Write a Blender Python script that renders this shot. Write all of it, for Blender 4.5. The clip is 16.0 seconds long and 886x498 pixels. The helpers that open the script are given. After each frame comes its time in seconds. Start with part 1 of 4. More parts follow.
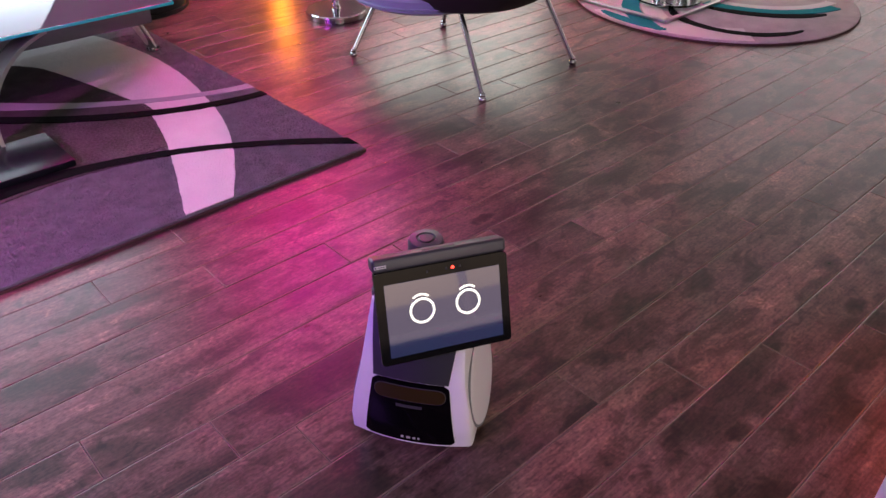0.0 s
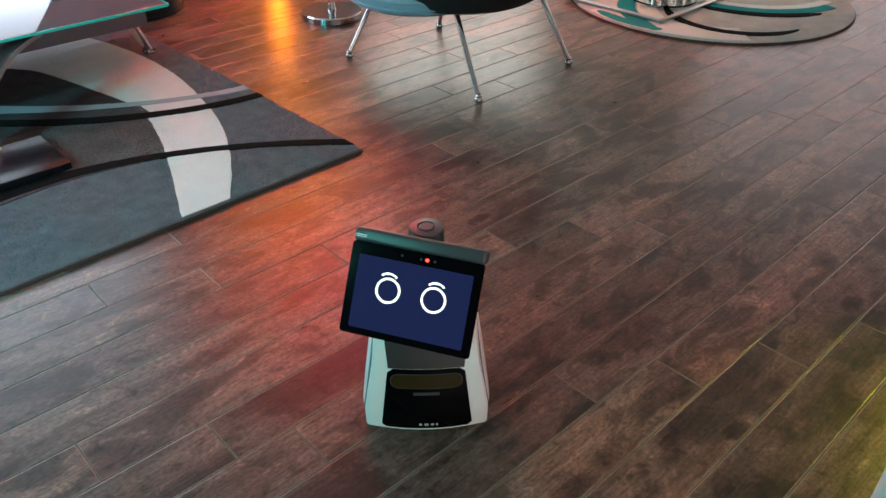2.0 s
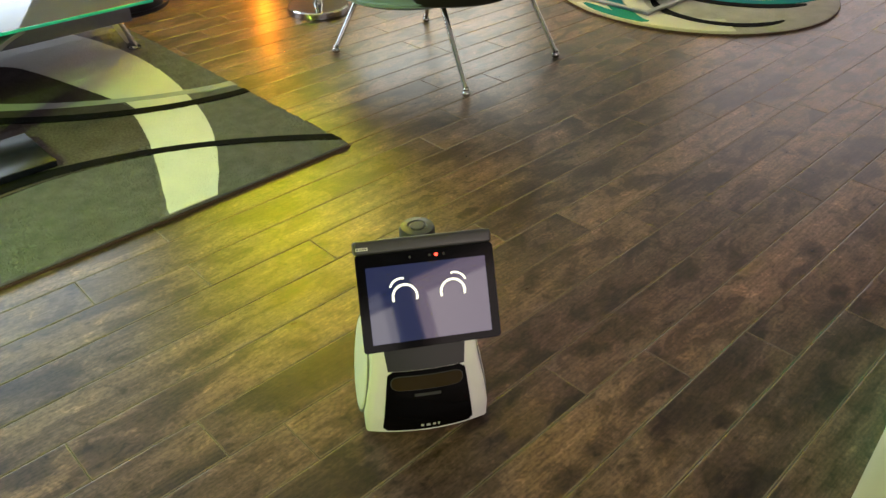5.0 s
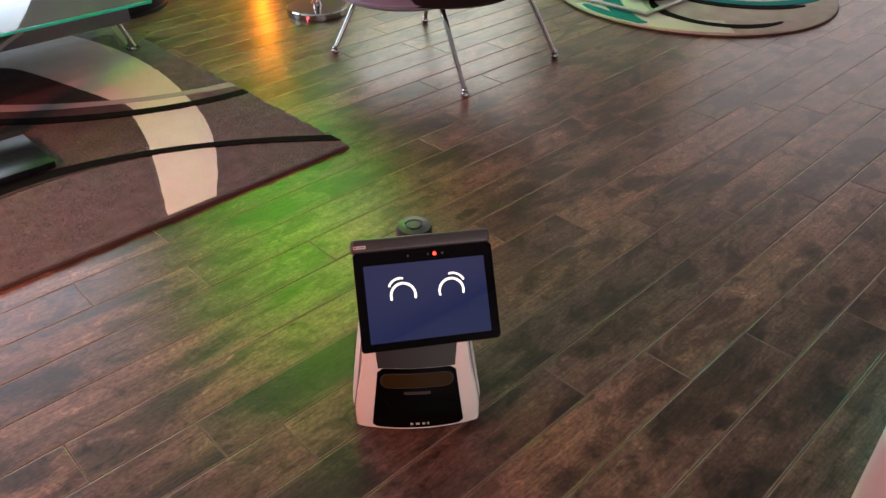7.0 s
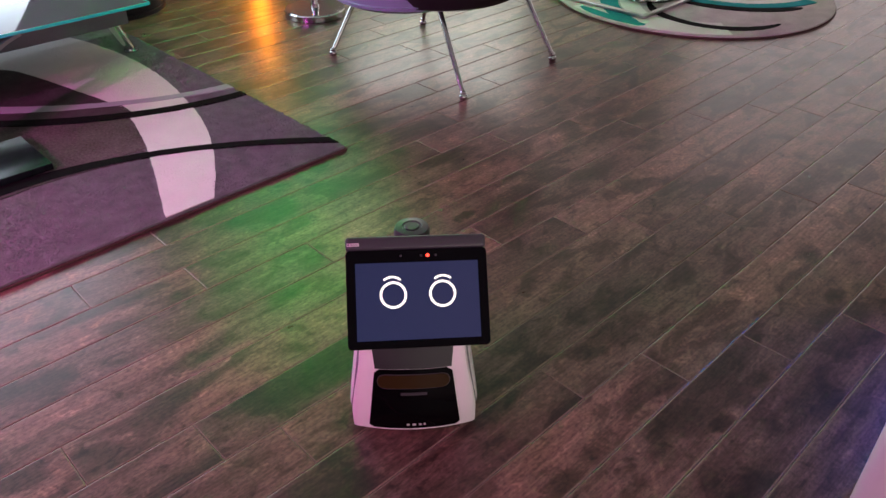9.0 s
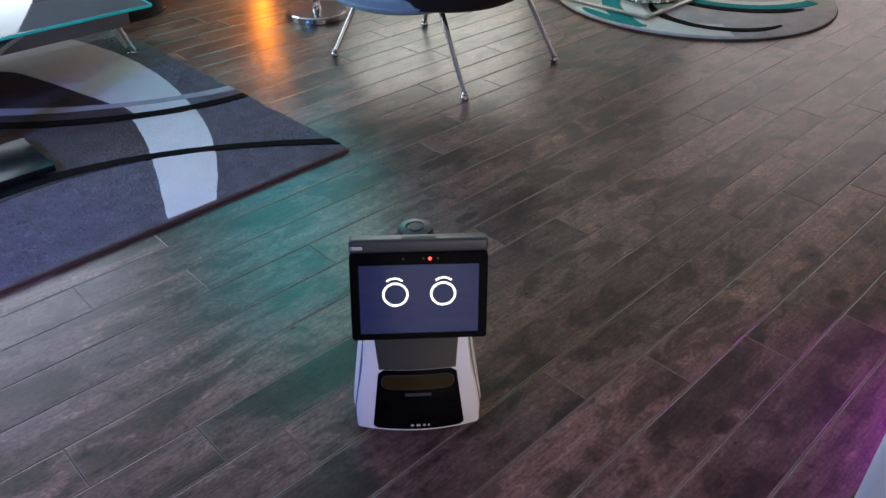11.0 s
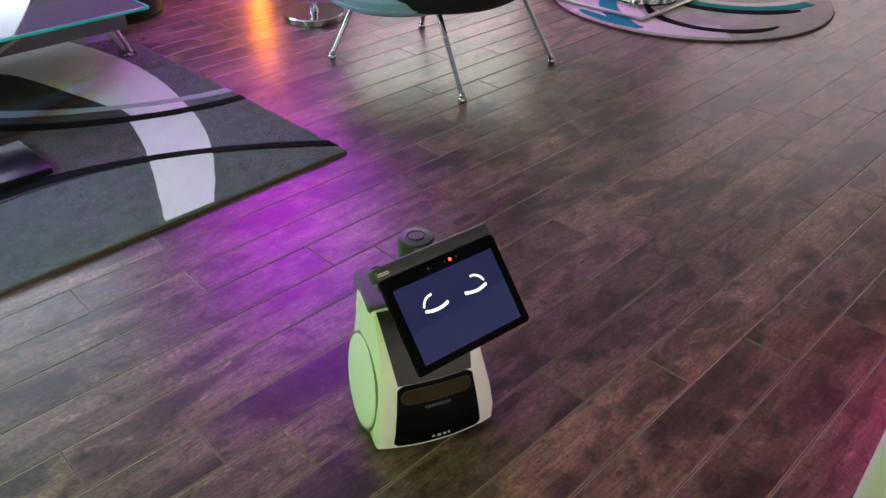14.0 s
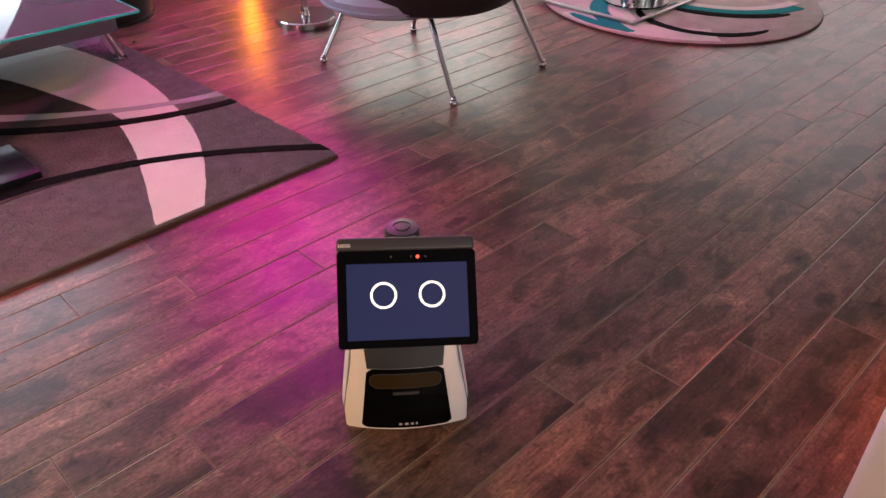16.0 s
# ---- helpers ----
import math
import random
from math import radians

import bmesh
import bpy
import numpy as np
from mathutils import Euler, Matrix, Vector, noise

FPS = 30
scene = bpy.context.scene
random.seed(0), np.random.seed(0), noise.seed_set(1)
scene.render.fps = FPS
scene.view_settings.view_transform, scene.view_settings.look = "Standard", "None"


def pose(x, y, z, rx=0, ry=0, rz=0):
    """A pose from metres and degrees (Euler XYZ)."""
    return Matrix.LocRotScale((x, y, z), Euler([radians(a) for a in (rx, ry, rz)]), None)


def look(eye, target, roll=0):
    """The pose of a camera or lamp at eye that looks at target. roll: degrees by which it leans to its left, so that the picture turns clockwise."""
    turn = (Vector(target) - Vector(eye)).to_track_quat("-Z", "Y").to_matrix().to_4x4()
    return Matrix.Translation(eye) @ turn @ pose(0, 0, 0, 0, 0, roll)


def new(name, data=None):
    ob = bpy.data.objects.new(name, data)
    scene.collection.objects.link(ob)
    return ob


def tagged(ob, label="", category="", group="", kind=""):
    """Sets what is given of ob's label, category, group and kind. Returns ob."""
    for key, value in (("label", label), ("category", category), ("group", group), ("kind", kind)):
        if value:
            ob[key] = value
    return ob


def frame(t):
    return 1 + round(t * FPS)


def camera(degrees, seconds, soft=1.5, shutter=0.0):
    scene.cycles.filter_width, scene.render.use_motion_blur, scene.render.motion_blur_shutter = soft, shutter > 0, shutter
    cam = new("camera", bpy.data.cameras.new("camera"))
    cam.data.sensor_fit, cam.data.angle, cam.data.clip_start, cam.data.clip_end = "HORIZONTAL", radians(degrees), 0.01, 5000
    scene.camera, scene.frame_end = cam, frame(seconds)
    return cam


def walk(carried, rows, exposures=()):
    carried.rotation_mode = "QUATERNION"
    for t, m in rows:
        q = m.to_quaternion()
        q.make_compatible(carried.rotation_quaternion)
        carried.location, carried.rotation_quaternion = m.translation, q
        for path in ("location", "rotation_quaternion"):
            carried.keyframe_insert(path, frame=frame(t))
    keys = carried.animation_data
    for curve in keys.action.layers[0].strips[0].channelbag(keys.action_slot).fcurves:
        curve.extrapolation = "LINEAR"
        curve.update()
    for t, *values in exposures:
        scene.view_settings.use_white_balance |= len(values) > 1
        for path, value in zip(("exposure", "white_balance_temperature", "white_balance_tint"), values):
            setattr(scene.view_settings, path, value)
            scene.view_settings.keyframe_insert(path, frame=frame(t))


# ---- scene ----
cam = camera(60.9, 16.0)


PATH = [
    (0, (0.021, 0.025, 1.187), (1.151, 1.226, 0.056), 0.3),
    (0.5, (0.022, 0.025, 1.187), (1.15, 1.226, 0.054), 0.2),
    (1, (0.022, 0.026, 1.187), (1.153, 1.226, 0.055), 0.2),
    (1.5, (0.021, 0.023, 1.187), (1.155, 1.222, 0.058), 0.1),
    (2, (0.022, 0.023, 1.186), (1.158, 1.221, 0.057), 0.1),
    (2.5, (0.023, 0.024, 1.185), (1.162, 1.215, 0.053), 0.1),
    (3, (0.023, 0.023, 1.186), (1.163, 1.209, 0.049), 0.1),
    (3.5, (0.023, 0.022, 1.185), (1.166, 1.204, 0.046), 0.1),
    (4, (0.024, 0.021, 1.185), (1.169, 1.199, 0.044), 0.0),
    (6.5, (0.023, 0.022, 1.185), (1.176, 1.193, 0.044), -0.0),
    (7, (0.024, 0.022, 1.185), (1.176, 1.194, 0.046), -0.0),
    (7.5, (0.025, 0.022, 1.183), (1.18, 1.196, 0.048), -0.0),
    (8, (0.024, 0.022, 1.185), (1.182, 1.194, 0.051), 0.1),
    (8.5, (0.025, 0.021, 1.184), (1.183, 1.193, 0.051), 0.0),
    (9, (0.025, 0.022, 1.186), (1.183, 1.193, 0.05), 0.1),
    (11.5, (0.022, 0.025, 1.185), (1.18, 1.201, 0.054), 0.0),
    (12, (0.022, 0.025, 1.183), (1.179, 1.202, 0.054), -0.0),
    (12.5, (0.021, 0.025, 1.186), (1.179, 1.201, 0.055), -0.1),
    (13, (0.023, 0.026, 1.183), (1.181, 1.201, 0.053), -0.1),
    (13.5, (0.022, 0.027, 1.185), (1.182, 1.199, 0.055), 0.0),
    (14, (0.022, 0.025, 1.184), (1.186, 1.197, 0.056), 0.0),
    (14.5, (0.021, 0.024, 1.183), (1.192, 1.193, 0.06), 0.1),
    (15, (0.025, 0.024, 1.185), (1.2, 1.19, 0.062), 0.1),
    (15.5, (0.024, 0.023, 1.183), (1.204, 1.187, 0.063), 0.2),
    (16, (0.026, 0.022, 1.185), (1.206, 1.184, 0.064), 0.2),
]
walk(cam, [(t, look(eye, target, roll)) for t, eye, target, roll in PATH])

# ---- light ----
world = bpy.data.worlds.new("world")
scene.world = world
world.use_nodes = True
wn = world.node_tree
sky = wn.nodes.new("ShaderNodeTexSky")
sky.sky_type, sky.sun_disc, sky.sun_elevation, sky.sun_rotation = "NISHITA", False, radians(32), radians(200)
wn.links.new(sky.outputs[0], wn.nodes["Background"].inputs[0])
wn.nodes["Background"].inputs[1].default_value = 0.10
scene.view_settings.exposure = 0.0

# room, planks run along x
X0, X1, Y0, Y1, ZC = -2.4, 5.8, -2.2, 4.5, 2.5
# windows: wall, from, to, sill, head
WINDOWS = [("far", -1.3, 1.45, 0.12, 2.15), ("far", 3.42, 5.48, 0.75, 2.1), ("near", -2.05, -0.42, 0.08, 2.12), ("near", -0.3, 1.5, 0.08, 2.12), ("right", 1.0, 3.0, 0.12, 1.85)]


def area_lamp(name, eye, target, w, h, watts, colour):
    d = bpy.data.lights.new(name, "AREA")
    d.shape, d.size, d.size_y, d.energy, d.color = "RECTANGLE", w, h, watts, colour
    ob = new(name, d)
    ob.matrix_world = look(eye, target)
    return ob


area_lamp("window_light", (0.09, Y1 - 0.03, 1.15), (0.09, 0, 1.0), 2.66, 2.0, 80, (0.76, 0.87, 1.0))
area_lamp("window_light", (4.45, Y1 - 0.03, 1.42), (4.45, 0, 1.32), 2.0, 1.3, 38, (1.0, 0.98, 0.86))
area_lamp("window_light", (0.6, Y0 + 0.03, 1.1), (0.6, 4, 1.0), 1.75, 2.0, 18, (1.0, 0.70, 0.66))
area_lamp("window_light", (-1.25, Y0 + 0.03, 1.1), (-1.25, 4, 1.0), 1.5, 2.0, 8, (1.0, 0.92, 0.86))
area_lamp("window_light", (X1 - 0.03, 2.0, 0.98), (0, 2.0, 0.9), 1.9, 1.6, 13, (1.0, 0.80, 0.73))


def wheel_spot(eye, target, degrees, watts, blend=0.6):
    """A spotlight that shines through a colour wheel of its own."""
    d = bpy.data.lights.new("colour_spot", "SPOT")
    d.energy, d.spot_size, d.spot_blend, d.shadow_soft_size = watts, radians(degrees), blend, 0.012
    ob = new("colour_spot", d)
    ob.matrix_world = look(eye, target)


# added unseen spots in place of colour-changing LEDs: far wall, left, low right
SPOT_WALL = ((2.75, 3.35, 1.75), (2.72, Y1, 2.15))
# three added heads at the left, far to near, light the rug and the robot's flank
SPOT_BAR = [((-1.35, 2.08, 1.35), (0.75, 2.55, 0.02)), ((-1.35, 1.72, 1.25), (0.72, 1.75, 0.05)), ((-1.25, 0.82, 1.15), (0.72, 0.95, 0.1))]
SPOT_LOW = ((2.7, 0.05, 1.0), (1.27, 0.15, 0.0))
wheel_spot(*SPOT_WALL, 88, 2150)
for head, watts in zip(SPOT_BAR, (165, 72, 62)):
    wheel_spot(*head, 74, watts)
wheel_spot(*SPOT_LOW, 34, 26)


# ---- materials ----
def mat(name, colour=(0.5, 0.5, 0.5), rough=0.5, metal=0.0, bump=0.0, scale=200.0, vary=0.0, coat=0.0, emit=None, power=0.0, spec=0.5):
    m = bpy.data.materials.new(name)
    m.use_nodes = True
    nt = m.node_tree
    b = nt.nodes["Principled BSDF"]
    b.inputs["Base Color"].default_value = (*colour, 1)
    b.inputs["Roughness"].default_value, b.inputs["Metallic"].default_value = rough, metal
    b.inputs["Coat Weight"].default_value, b.inputs["Coat Roughness"].default_value = coat, 0.03
    b.inputs["Specular IOR Level"].default_value = spec
    if emit:
        b.inputs["Emission Color"].default_value, b.inputs["Emission Strength"].default_value = (*emit, 1), power
    if vary or bump:
        tc = nt.nodes.new("ShaderNodeTexCoord")
        n1 = nt.nodes.new("ShaderNodeTexNoise")
        n1.inputs["Scale"].default_value, n1.inputs["Detail"].default_value = scale, 6
        nt.links.new(tc.outputs["Object"], n1.inputs["Vector"])
        if vary:
            n2 = nt.nodes.new("ShaderNodeTexNoise")
            n2.inputs["Scale"].default_value, n2.inputs["Detail"].default_value = scale / 18, 4
            nt.links.new(tc.outputs["Object"], n2.inputs["Vector"])
            add = nt.nodes.new("ShaderNodeMath")
            add.operation = "ADD"
            nt.links.new(n1.outputs[0], add.inputs[0]), nt.links.new(n2.outputs[0], add.inputs[1])
            ramp = nt.nodes.new("ShaderNodeMapRange")
            ramp.inputs[1].default_value, ramp.inputs[2].default_value = 0.6, 1.4
            ramp.inputs[3].default_value, ramp.inputs[4].default_value = 1 - vary, 1 + vary
            nt.links.new(add.outputs[0], ramp.inputs[0])
            mul = nt.nodes.new("ShaderNodeVectorMath")
            mul.operation = "SCALE"
            mul.inputs[0].default_value = colour
            nt.links.new(ramp.outputs[0], mul.inputs["Scale"]), nt.links.new(mul.outputs[0], b.inputs["Base Color"])
        if bump:
            bp = nt.nodes.new("ShaderNodeBump")
            bp.inputs["Strength"].default_value, bp.inputs["Distance"].default_value = bump, 0.004
            nt.links.new(n1.outputs[0], bp.inputs["Height"]), nt.links.new(bp.outputs[0], b.inputs["Normal"])
    return m


def node(nt, kind, **values):
    n = nt.nodes.new(kind)
    for key, value in values.items():
        n.inputs[key.replace("_", " ")].default_value = value
    return n


def math_node(nt, op, a, b=0.0):
    n = nt.nodes.new("ShaderNodeMath")
    n.operation = op
    for i, v in enumerate((a, b)):
        if isinstance(v, (int, float)):
            n.inputs[i].default_value = v
        else:
            nt.links.new(v, n.inputs[i])
    return n.outputs[0]


def ramp_node(nt, fac, stops):
    n = nt.nodes.new("ShaderNodeValToRGB")
    e = n.color_ramp.elements
    while len(e) < len(stops):
        e.new(0.5)
    for s, (p, c) in zip(e, stops):
        s.position, s.color = p, (*c, 1)
    nt.links.new(fac, n.inputs[0])
    return n.outputs[0]


def mix_node(nt, fac, a, b, blend="MIX"):
    n = nt.nodes.new("ShaderNodeMix")
    n.data_type, n.blend_type = "RGBA", blend
    for i, v in ((0, fac), (6, a), (7, b)):
        if isinstance(v, (int, float)):
            n.inputs[i].default_value = v
        elif isinstance(v, tuple):
            n.inputs[i].default_value = (*v, 1)
        else:
            nt.links.new(v, n.inputs[i])
    return n.outputs[2]


def plank_material():
    """Smoked, hand-scraped hardwood: streaked grain, cloudy dark patches, knots, swirling figure."""
    m = bpy.data.materials.new("smoked_wood")
    m.use_nodes = True
    nt = m.node_tree
    b = nt.nodes["Principled BSDF"]
    tc = nt.nodes.new("ShaderNodeTexCoord")
    info = nt.nodes.new("ShaderNodeObjectInfo")
    shift = nt.nodes.new("ShaderNodeCombineXYZ")
    for i, k in enumerate((37.0, 91.0, 53.0)):
        nt.links.new(math_node(nt, "MULTIPLY", info.outputs["Random"], k), shift.inputs[i])
    at = nt.nodes.new("ShaderNodeVectorMath")
    nt.links.new(tc.outputs["Object"], at.inputs[0]), nt.links.new(shift.outputs[0], at.inputs[1])

    def stretched(sx, sy):
        mp = nt.nodes.new("ShaderNodeMapping")
        mp.inputs["Scale"].default_value = (sx, sy, 1)
        nt.links.new(at.outputs[0], mp.inputs[0])
        return mp.outputs[0]

    def noisy(vec, scale, detail=5, distort=0.0):
        n = node(nt, "ShaderNodeTexNoise", Scale=scale, Detail=detail, Distortion=distort)
        nt.links.new(vec, n.inputs["Vector"])
        return n.outputs[0]

    fine = noisy(stretched(3, 60), 3.0, 6, 0.4)
    streak = noisy(stretched(1.6, 9), 2.2, 5, 1.2)
    cloud = noisy(stretched(1.0, 1.9), 4.6, 4, 0.6)
    swirl = node(nt, "ShaderNodeTexWave", Scale=7.0, Distortion=14.0, Detail=2.0)
    swirl.inputs["Detail Scale"].default_value = 0.7
    nt.links.new(stretched(0.7, 2.4), swirl.inputs["Vector"])
    knots = nt.nodes.new("ShaderNodeTexVoronoi")
    knots.inputs["Scale"].default_value = 2.1
    warp = nt.nodes.new("ShaderNodeVectorMath")
    wob = node(nt, "ShaderNodeTexNoise", Scale=16.0, Detail=3.0)
    nt.links.new(at.outputs[0], wob.inputs["Vector"])
    sc = nt.nodes.new("ShaderNodeVectorMath")
    sc.operation, sc.inputs["Scale"].default_value = "SCALE", 0.075
    nt.links.new(wob.outputs[1], sc.inputs[0])
    nt.links.new(stretched(1.0, 1.7), warp.inputs[0]), nt.links.new(sc.outputs[0], warp.inputs[1])
    nt.links.new(warp.outputs[0], knots.inputs["Vector"])
    patch = noisy(stretched(1.0, 1.5), 17.0, 6, 0.8)
    speck = noisy(stretched(1.0, 1.6), 95.0, 4, 0.3)
    base = ramp_node(nt, streak, [(0.25, (0.110, 0.061, 0.046)), (0.5, (0.163, 0.094, 0.074)), (0.75, (0.218, 0.131, 0.107))])
    base = mix_node(nt, 0.55, base, ramp_node(nt, fine, [(0.35, (0.40, 0.38, 0.37)), (0.65, (1.05, 1.05, 1.05))]), "MULTIPLY")
    base = mix_node(nt, 0.80, base, ramp_node(nt, cloud, [(0.36, (0.17, 0.155, 0.15)), (0.445, (0.48, 0.46, 0.45)), (0.48, (0.92, 0.91, 0.90)), (0.56, (1.05, 1.05, 1.05)), (0.70, (1.45, 1.42, 1.37))]), "MULTIPLY")
    base = mix_node(nt, 0.88, base, ramp_node(nt, patch, [(0.32, (0.36, 0.34, 0.33)), (0.44, (0.92, 0.92, 0.92)), (0.58, (1.0, 1.0, 1.0)), (0.72, (1.5, 1.47, 1.42))]), "MULTIPLY")
    base = mix_node(nt, 0.75, base, ramp_node(nt, speck, [(0.34, (0.55, 0.53, 0.52)), (0.5, (1.0, 1.0, 1.0)), (0.68, (1.4, 1.37, 1.33))]), "MULTIPLY")
    rings = node(nt, "ShaderNodeTexWave", Scale=16.0, Distortion=22.0, Detail=2.0)
    rings.inputs["Detail Scale"].default_value = 0.6
    nt.links.new(stretched(0.8, 2.0), rings.inputs["Vector"])
    figured = math_node(nt, "MULTIPLY", ramp_node(nt, patch, [(0.56, (0, 0, 0)), (0.66, (1, 1, 1))]), 0.45)
    base = mix_node(nt, figured, base, mix_node(nt, 1.0, base, ramp_node(nt, rings.outputs[1], [(0.3, (0.62, 0.6, 0.58)), (0.55, (1.15, 1.15, 1.15)), (0.8, (1.45, 1.42, 1.38))]), "MULTIPLY"))
    base = mix_node(nt, 1.0, base, ramp_node(nt, knots.outputs["Distance"], [(0.02, (0.13, 0.11, 0.10)), (0.075, (0.38, 0.35, 0.33)), (0.105, (1.25, 1.22, 1.18)), (0.135, (1, 1, 1))]), "MULTIPLY")
    tone = ramp_node(nt, info.outputs["Random"], [(0.0, (0.72, 0.72, 0.74)), (0.5, (1.0, 1.0, 1.0)), (1.0, (1.32, 1.27, 1.22))])
    base = mix_node(nt, 1.0, base, tone, "MULTIPLY")
    nt.links.new(base, b.inputs["Base Color"])
    rough = math_node(nt, "ADD", math_node(nt, "MULTIPLY", patch, 0.24), 0.21)
    nt.links.new(rough, b.inputs["Roughness"])
    b.inputs["Specular IOR Level"].default_value = 0.46
    height = math_node(nt, "ADD", math_node(nt, "MULTIPLY", fine, 0.25), math_node(nt, "ADD", math_node(nt, "MULTIPLY", patch, 0.5), math_node(nt, "MULTIPLY", cloud, 0.8)))
    bp = node(nt, "ShaderNodeBump", Strength=0.24, Distance=0.004)
    nt.links.new(height, bp.inputs["Height"]), nt.links.new(bp.outputs[0], b.inputs["Normal"])
    return m


def gel_material(name, sat, loss):
    """A glass wheel whose tint runs once through the spectrum round its hub."""
    m = bpy.data.materials.new(name)
    m.use_nodes = True
    nt = m.node_tree
    nt.nodes.remove(nt.nodes["Principled BSDF"])
    tc = nt.nodes.new("ShaderNodeTexCoord")
    sep = nt.nodes.new("ShaderNodeSeparateXYZ")
    nt.links.new(tc.outputs["Object"], sep.inputs[0])
    turn = math_node(nt, "DIVIDE", math_node(nt, "ARCTAN2", sep.outputs[1], sep.outputs[0]), 2 * math.pi)
    hue = math_node(nt, "FRACT", math_node(nt, "ADD", turn, 1.0))
    hsv = nt.nodes.new("ShaderNodeCombineColor")
    hsv.mode = "HSV"
    nt.links.new(hue, hsv.inputs[0])
    hsv.inputs[1].default_value = sat
    # green and blue glass passes less light than red
    dip = math_node(nt, "MAXIMUM", math_node(nt, "COSINE", math_node(nt, "MULTIPLY", math_node(nt, "SUBTRACT", hue, 0.46), 2 * math.pi)), 0.0)
    nt.links.new(math_node(nt, "SUBTRACT", 1.0, math_node(nt, "MULTIPLY", dip, loss)), hsv.inputs[2])
    tr = nt.nodes.new("ShaderNodeBsdfTransparent")
    nt.links.new(hsv.outputs[0], tr.inputs[0])
    nt.links.new(tr.outputs[0], nt.nodes["Material Output"].inputs[0])
    return m


def glass_material(name, tint, rough=0.0):
    m = bpy.data.materials.new(name)
    m.use_nodes = True
    b = m.node_tree.nodes["Principled BSDF"]
    b.inputs["Base Color"].default_value = (*tint, 1)
    b.inputs["Transmission Weight"].default_value, b.inputs["Roughness"].default_value, b.inputs["IOR"].default_value = 1.0, rough, 1.5
    return m


WOOD = plank_material()
# paler, glossier edge colour that paints in the bright glint along the seams
EDGE_GLINT = mat("board_edge_glint", (0.19, 0.137, 0.106), 0.22, bump=0.3, scale=140, vary=0.35)
JOINT = mat("joint_dark", (0.012, 0.009, 0.008), 0.8)
WALL = mat("wall_paint", (0.62, 0.60, 0.57), 0.7, bump=0.08, scale=120, vary=0.03)
GREYWALL = mat("grey_wall_paint", (0.25, 0.245, 0.25), 0.7, bump=0.08, scale=120, vary=0.04)
DARKWALL = mat("dark_wall_paint", (0.06, 0.06, 0.075), 0.6, bump=0.08, scale=120, vary=0.05)
CEIL = mat("ceiling_paint", (0.68, 0.68, 0.68), 0.85, bump=0.1, scale=90, vary=0.03)
WHITE_FRAME = mat("window_frame_white", (0.75, 0.75, 0.74), 0.4)
CHROME = mat("chrome", (0.58, 0.58, 0.59), 0.12, 1.0, vary=0.04, scale=60)
STEEL = mat("brushed_steel", (0.50, 0.49, 0.48), 0.32, 1.0, vary=0.08, scale=150)
PILE_GREY = mat("grey_pile", (0.215, 0.205, 0.220), 0.95, bump=1.0, scale=380, vary=0.30, spec=0.1)
PILE_WHITE = mat("ivory_pile", (0.72, 0.69, 0.66), 0.95, bump=0.9, scale=220, vary=0.07, spec=0.1)
PILE_TAUPE = mat("taupe_pile", (0.075, 0.060, 0.062), 0.95, bump=1.0, scale=260, vary=0.35, spec=0.1)
PILE_MOTTLE = mat("mottled_brown_pile", (0.115, 0.095, 0.09), 0.95, bump=1.0, scale=110, vary=0.6, spec=0.1)
PILE_SILVER = mat("silver_pile", (0.36, 0.36, 0.38), 0.95, bump=0.9, scale=240, vary=0.15, spec=0.1)
PILE_BLACK = mat("black_pile", (0.003, 0.003, 0.003), 0.95, bump=0.8, scale=240, vary=0.3, spec=0.1)
PILE_TEAL = mat("teal_pile", (0.015, 0.24, 0.25), 0.95, bump=0.8, scale=200, vary=0.2, spec=0.1)
PILE_STONE = mat("stone_grey_pile", (0.52, 0.48, 0.46), 0.95, bump=1.0, scale=170, vary=0.30, spec=0.1)
BINDING = mat("rug_binding", (0.085, 0.042, 0.036), 0.8, bump=0.4, scale=300)
GLASS_TOP = glass_material("green_tinted_glass", (0.80, 0.97, 0.92))
SMOKED = mat("grey_backed_glass", (0.10, 0.10, 0.115), 0.045, vary=0.05, scale=12)
GLASS_EDGE = mat("polished_glass_edge", (0.03, 0.62, 0.54), 0.12, coat=1.0, vary=0.15, scale=30)
GUNMETAL = mat("gunmetal_lacquer", (0.16, 0.16, 0.18), 0.30, 0.3, vary=0.08, scale=60)
DULL_GREY = mat("dull_grey_lacquer", (0.13, 0.13, 0.14), 0.75, spec=0.2, vary=0.08, scale=60)
BLACK_STONE = mat("black_polished_stone", (0.010, 0.012, 0.016), 0.22, spec=0.35, vary=0.4, scale=40)
VEIN = mat("pale_stone_vein", (0.5, 0.5, 0.5), 0.3)
SEAT_BLUE = mat("blue_grey_leatherette", (0.20, 0.27, 0.34), 0.42, bump=0.25, scale=500, vary=0.06)
SEAT_SHELL = mat("black_shell", (0.012, 0.011, 0.012), 0.38, bump=0.1, scale=300, vary=0.15)
BLACK_POT = mat("black_ceramic", (0.012, 0.012, 0.014), 0.35, vary=0.2, scale=40)
ORANGE_GLOW = mat("amber_shade", (0.8, 0.35, 0.08), 0.5, emit=(1.0, 0.25, 0.01), power=85.0)
R_WHITE = mat("white_robot_plastic", (0.74, 0.72, 0.70), 0.38, vary=0.015, scale=90, bump=0.03)
R_GREY = mat("charcoal_robot_fabric", (0.011, 0.011, 0.012), 0.42, bump=0.2, scale=900, vary=0.12)
R_RIM = mat("grey_wheel_rim", (0.16, 0.16, 0.165), 0.5, vary=0.04, scale=90)
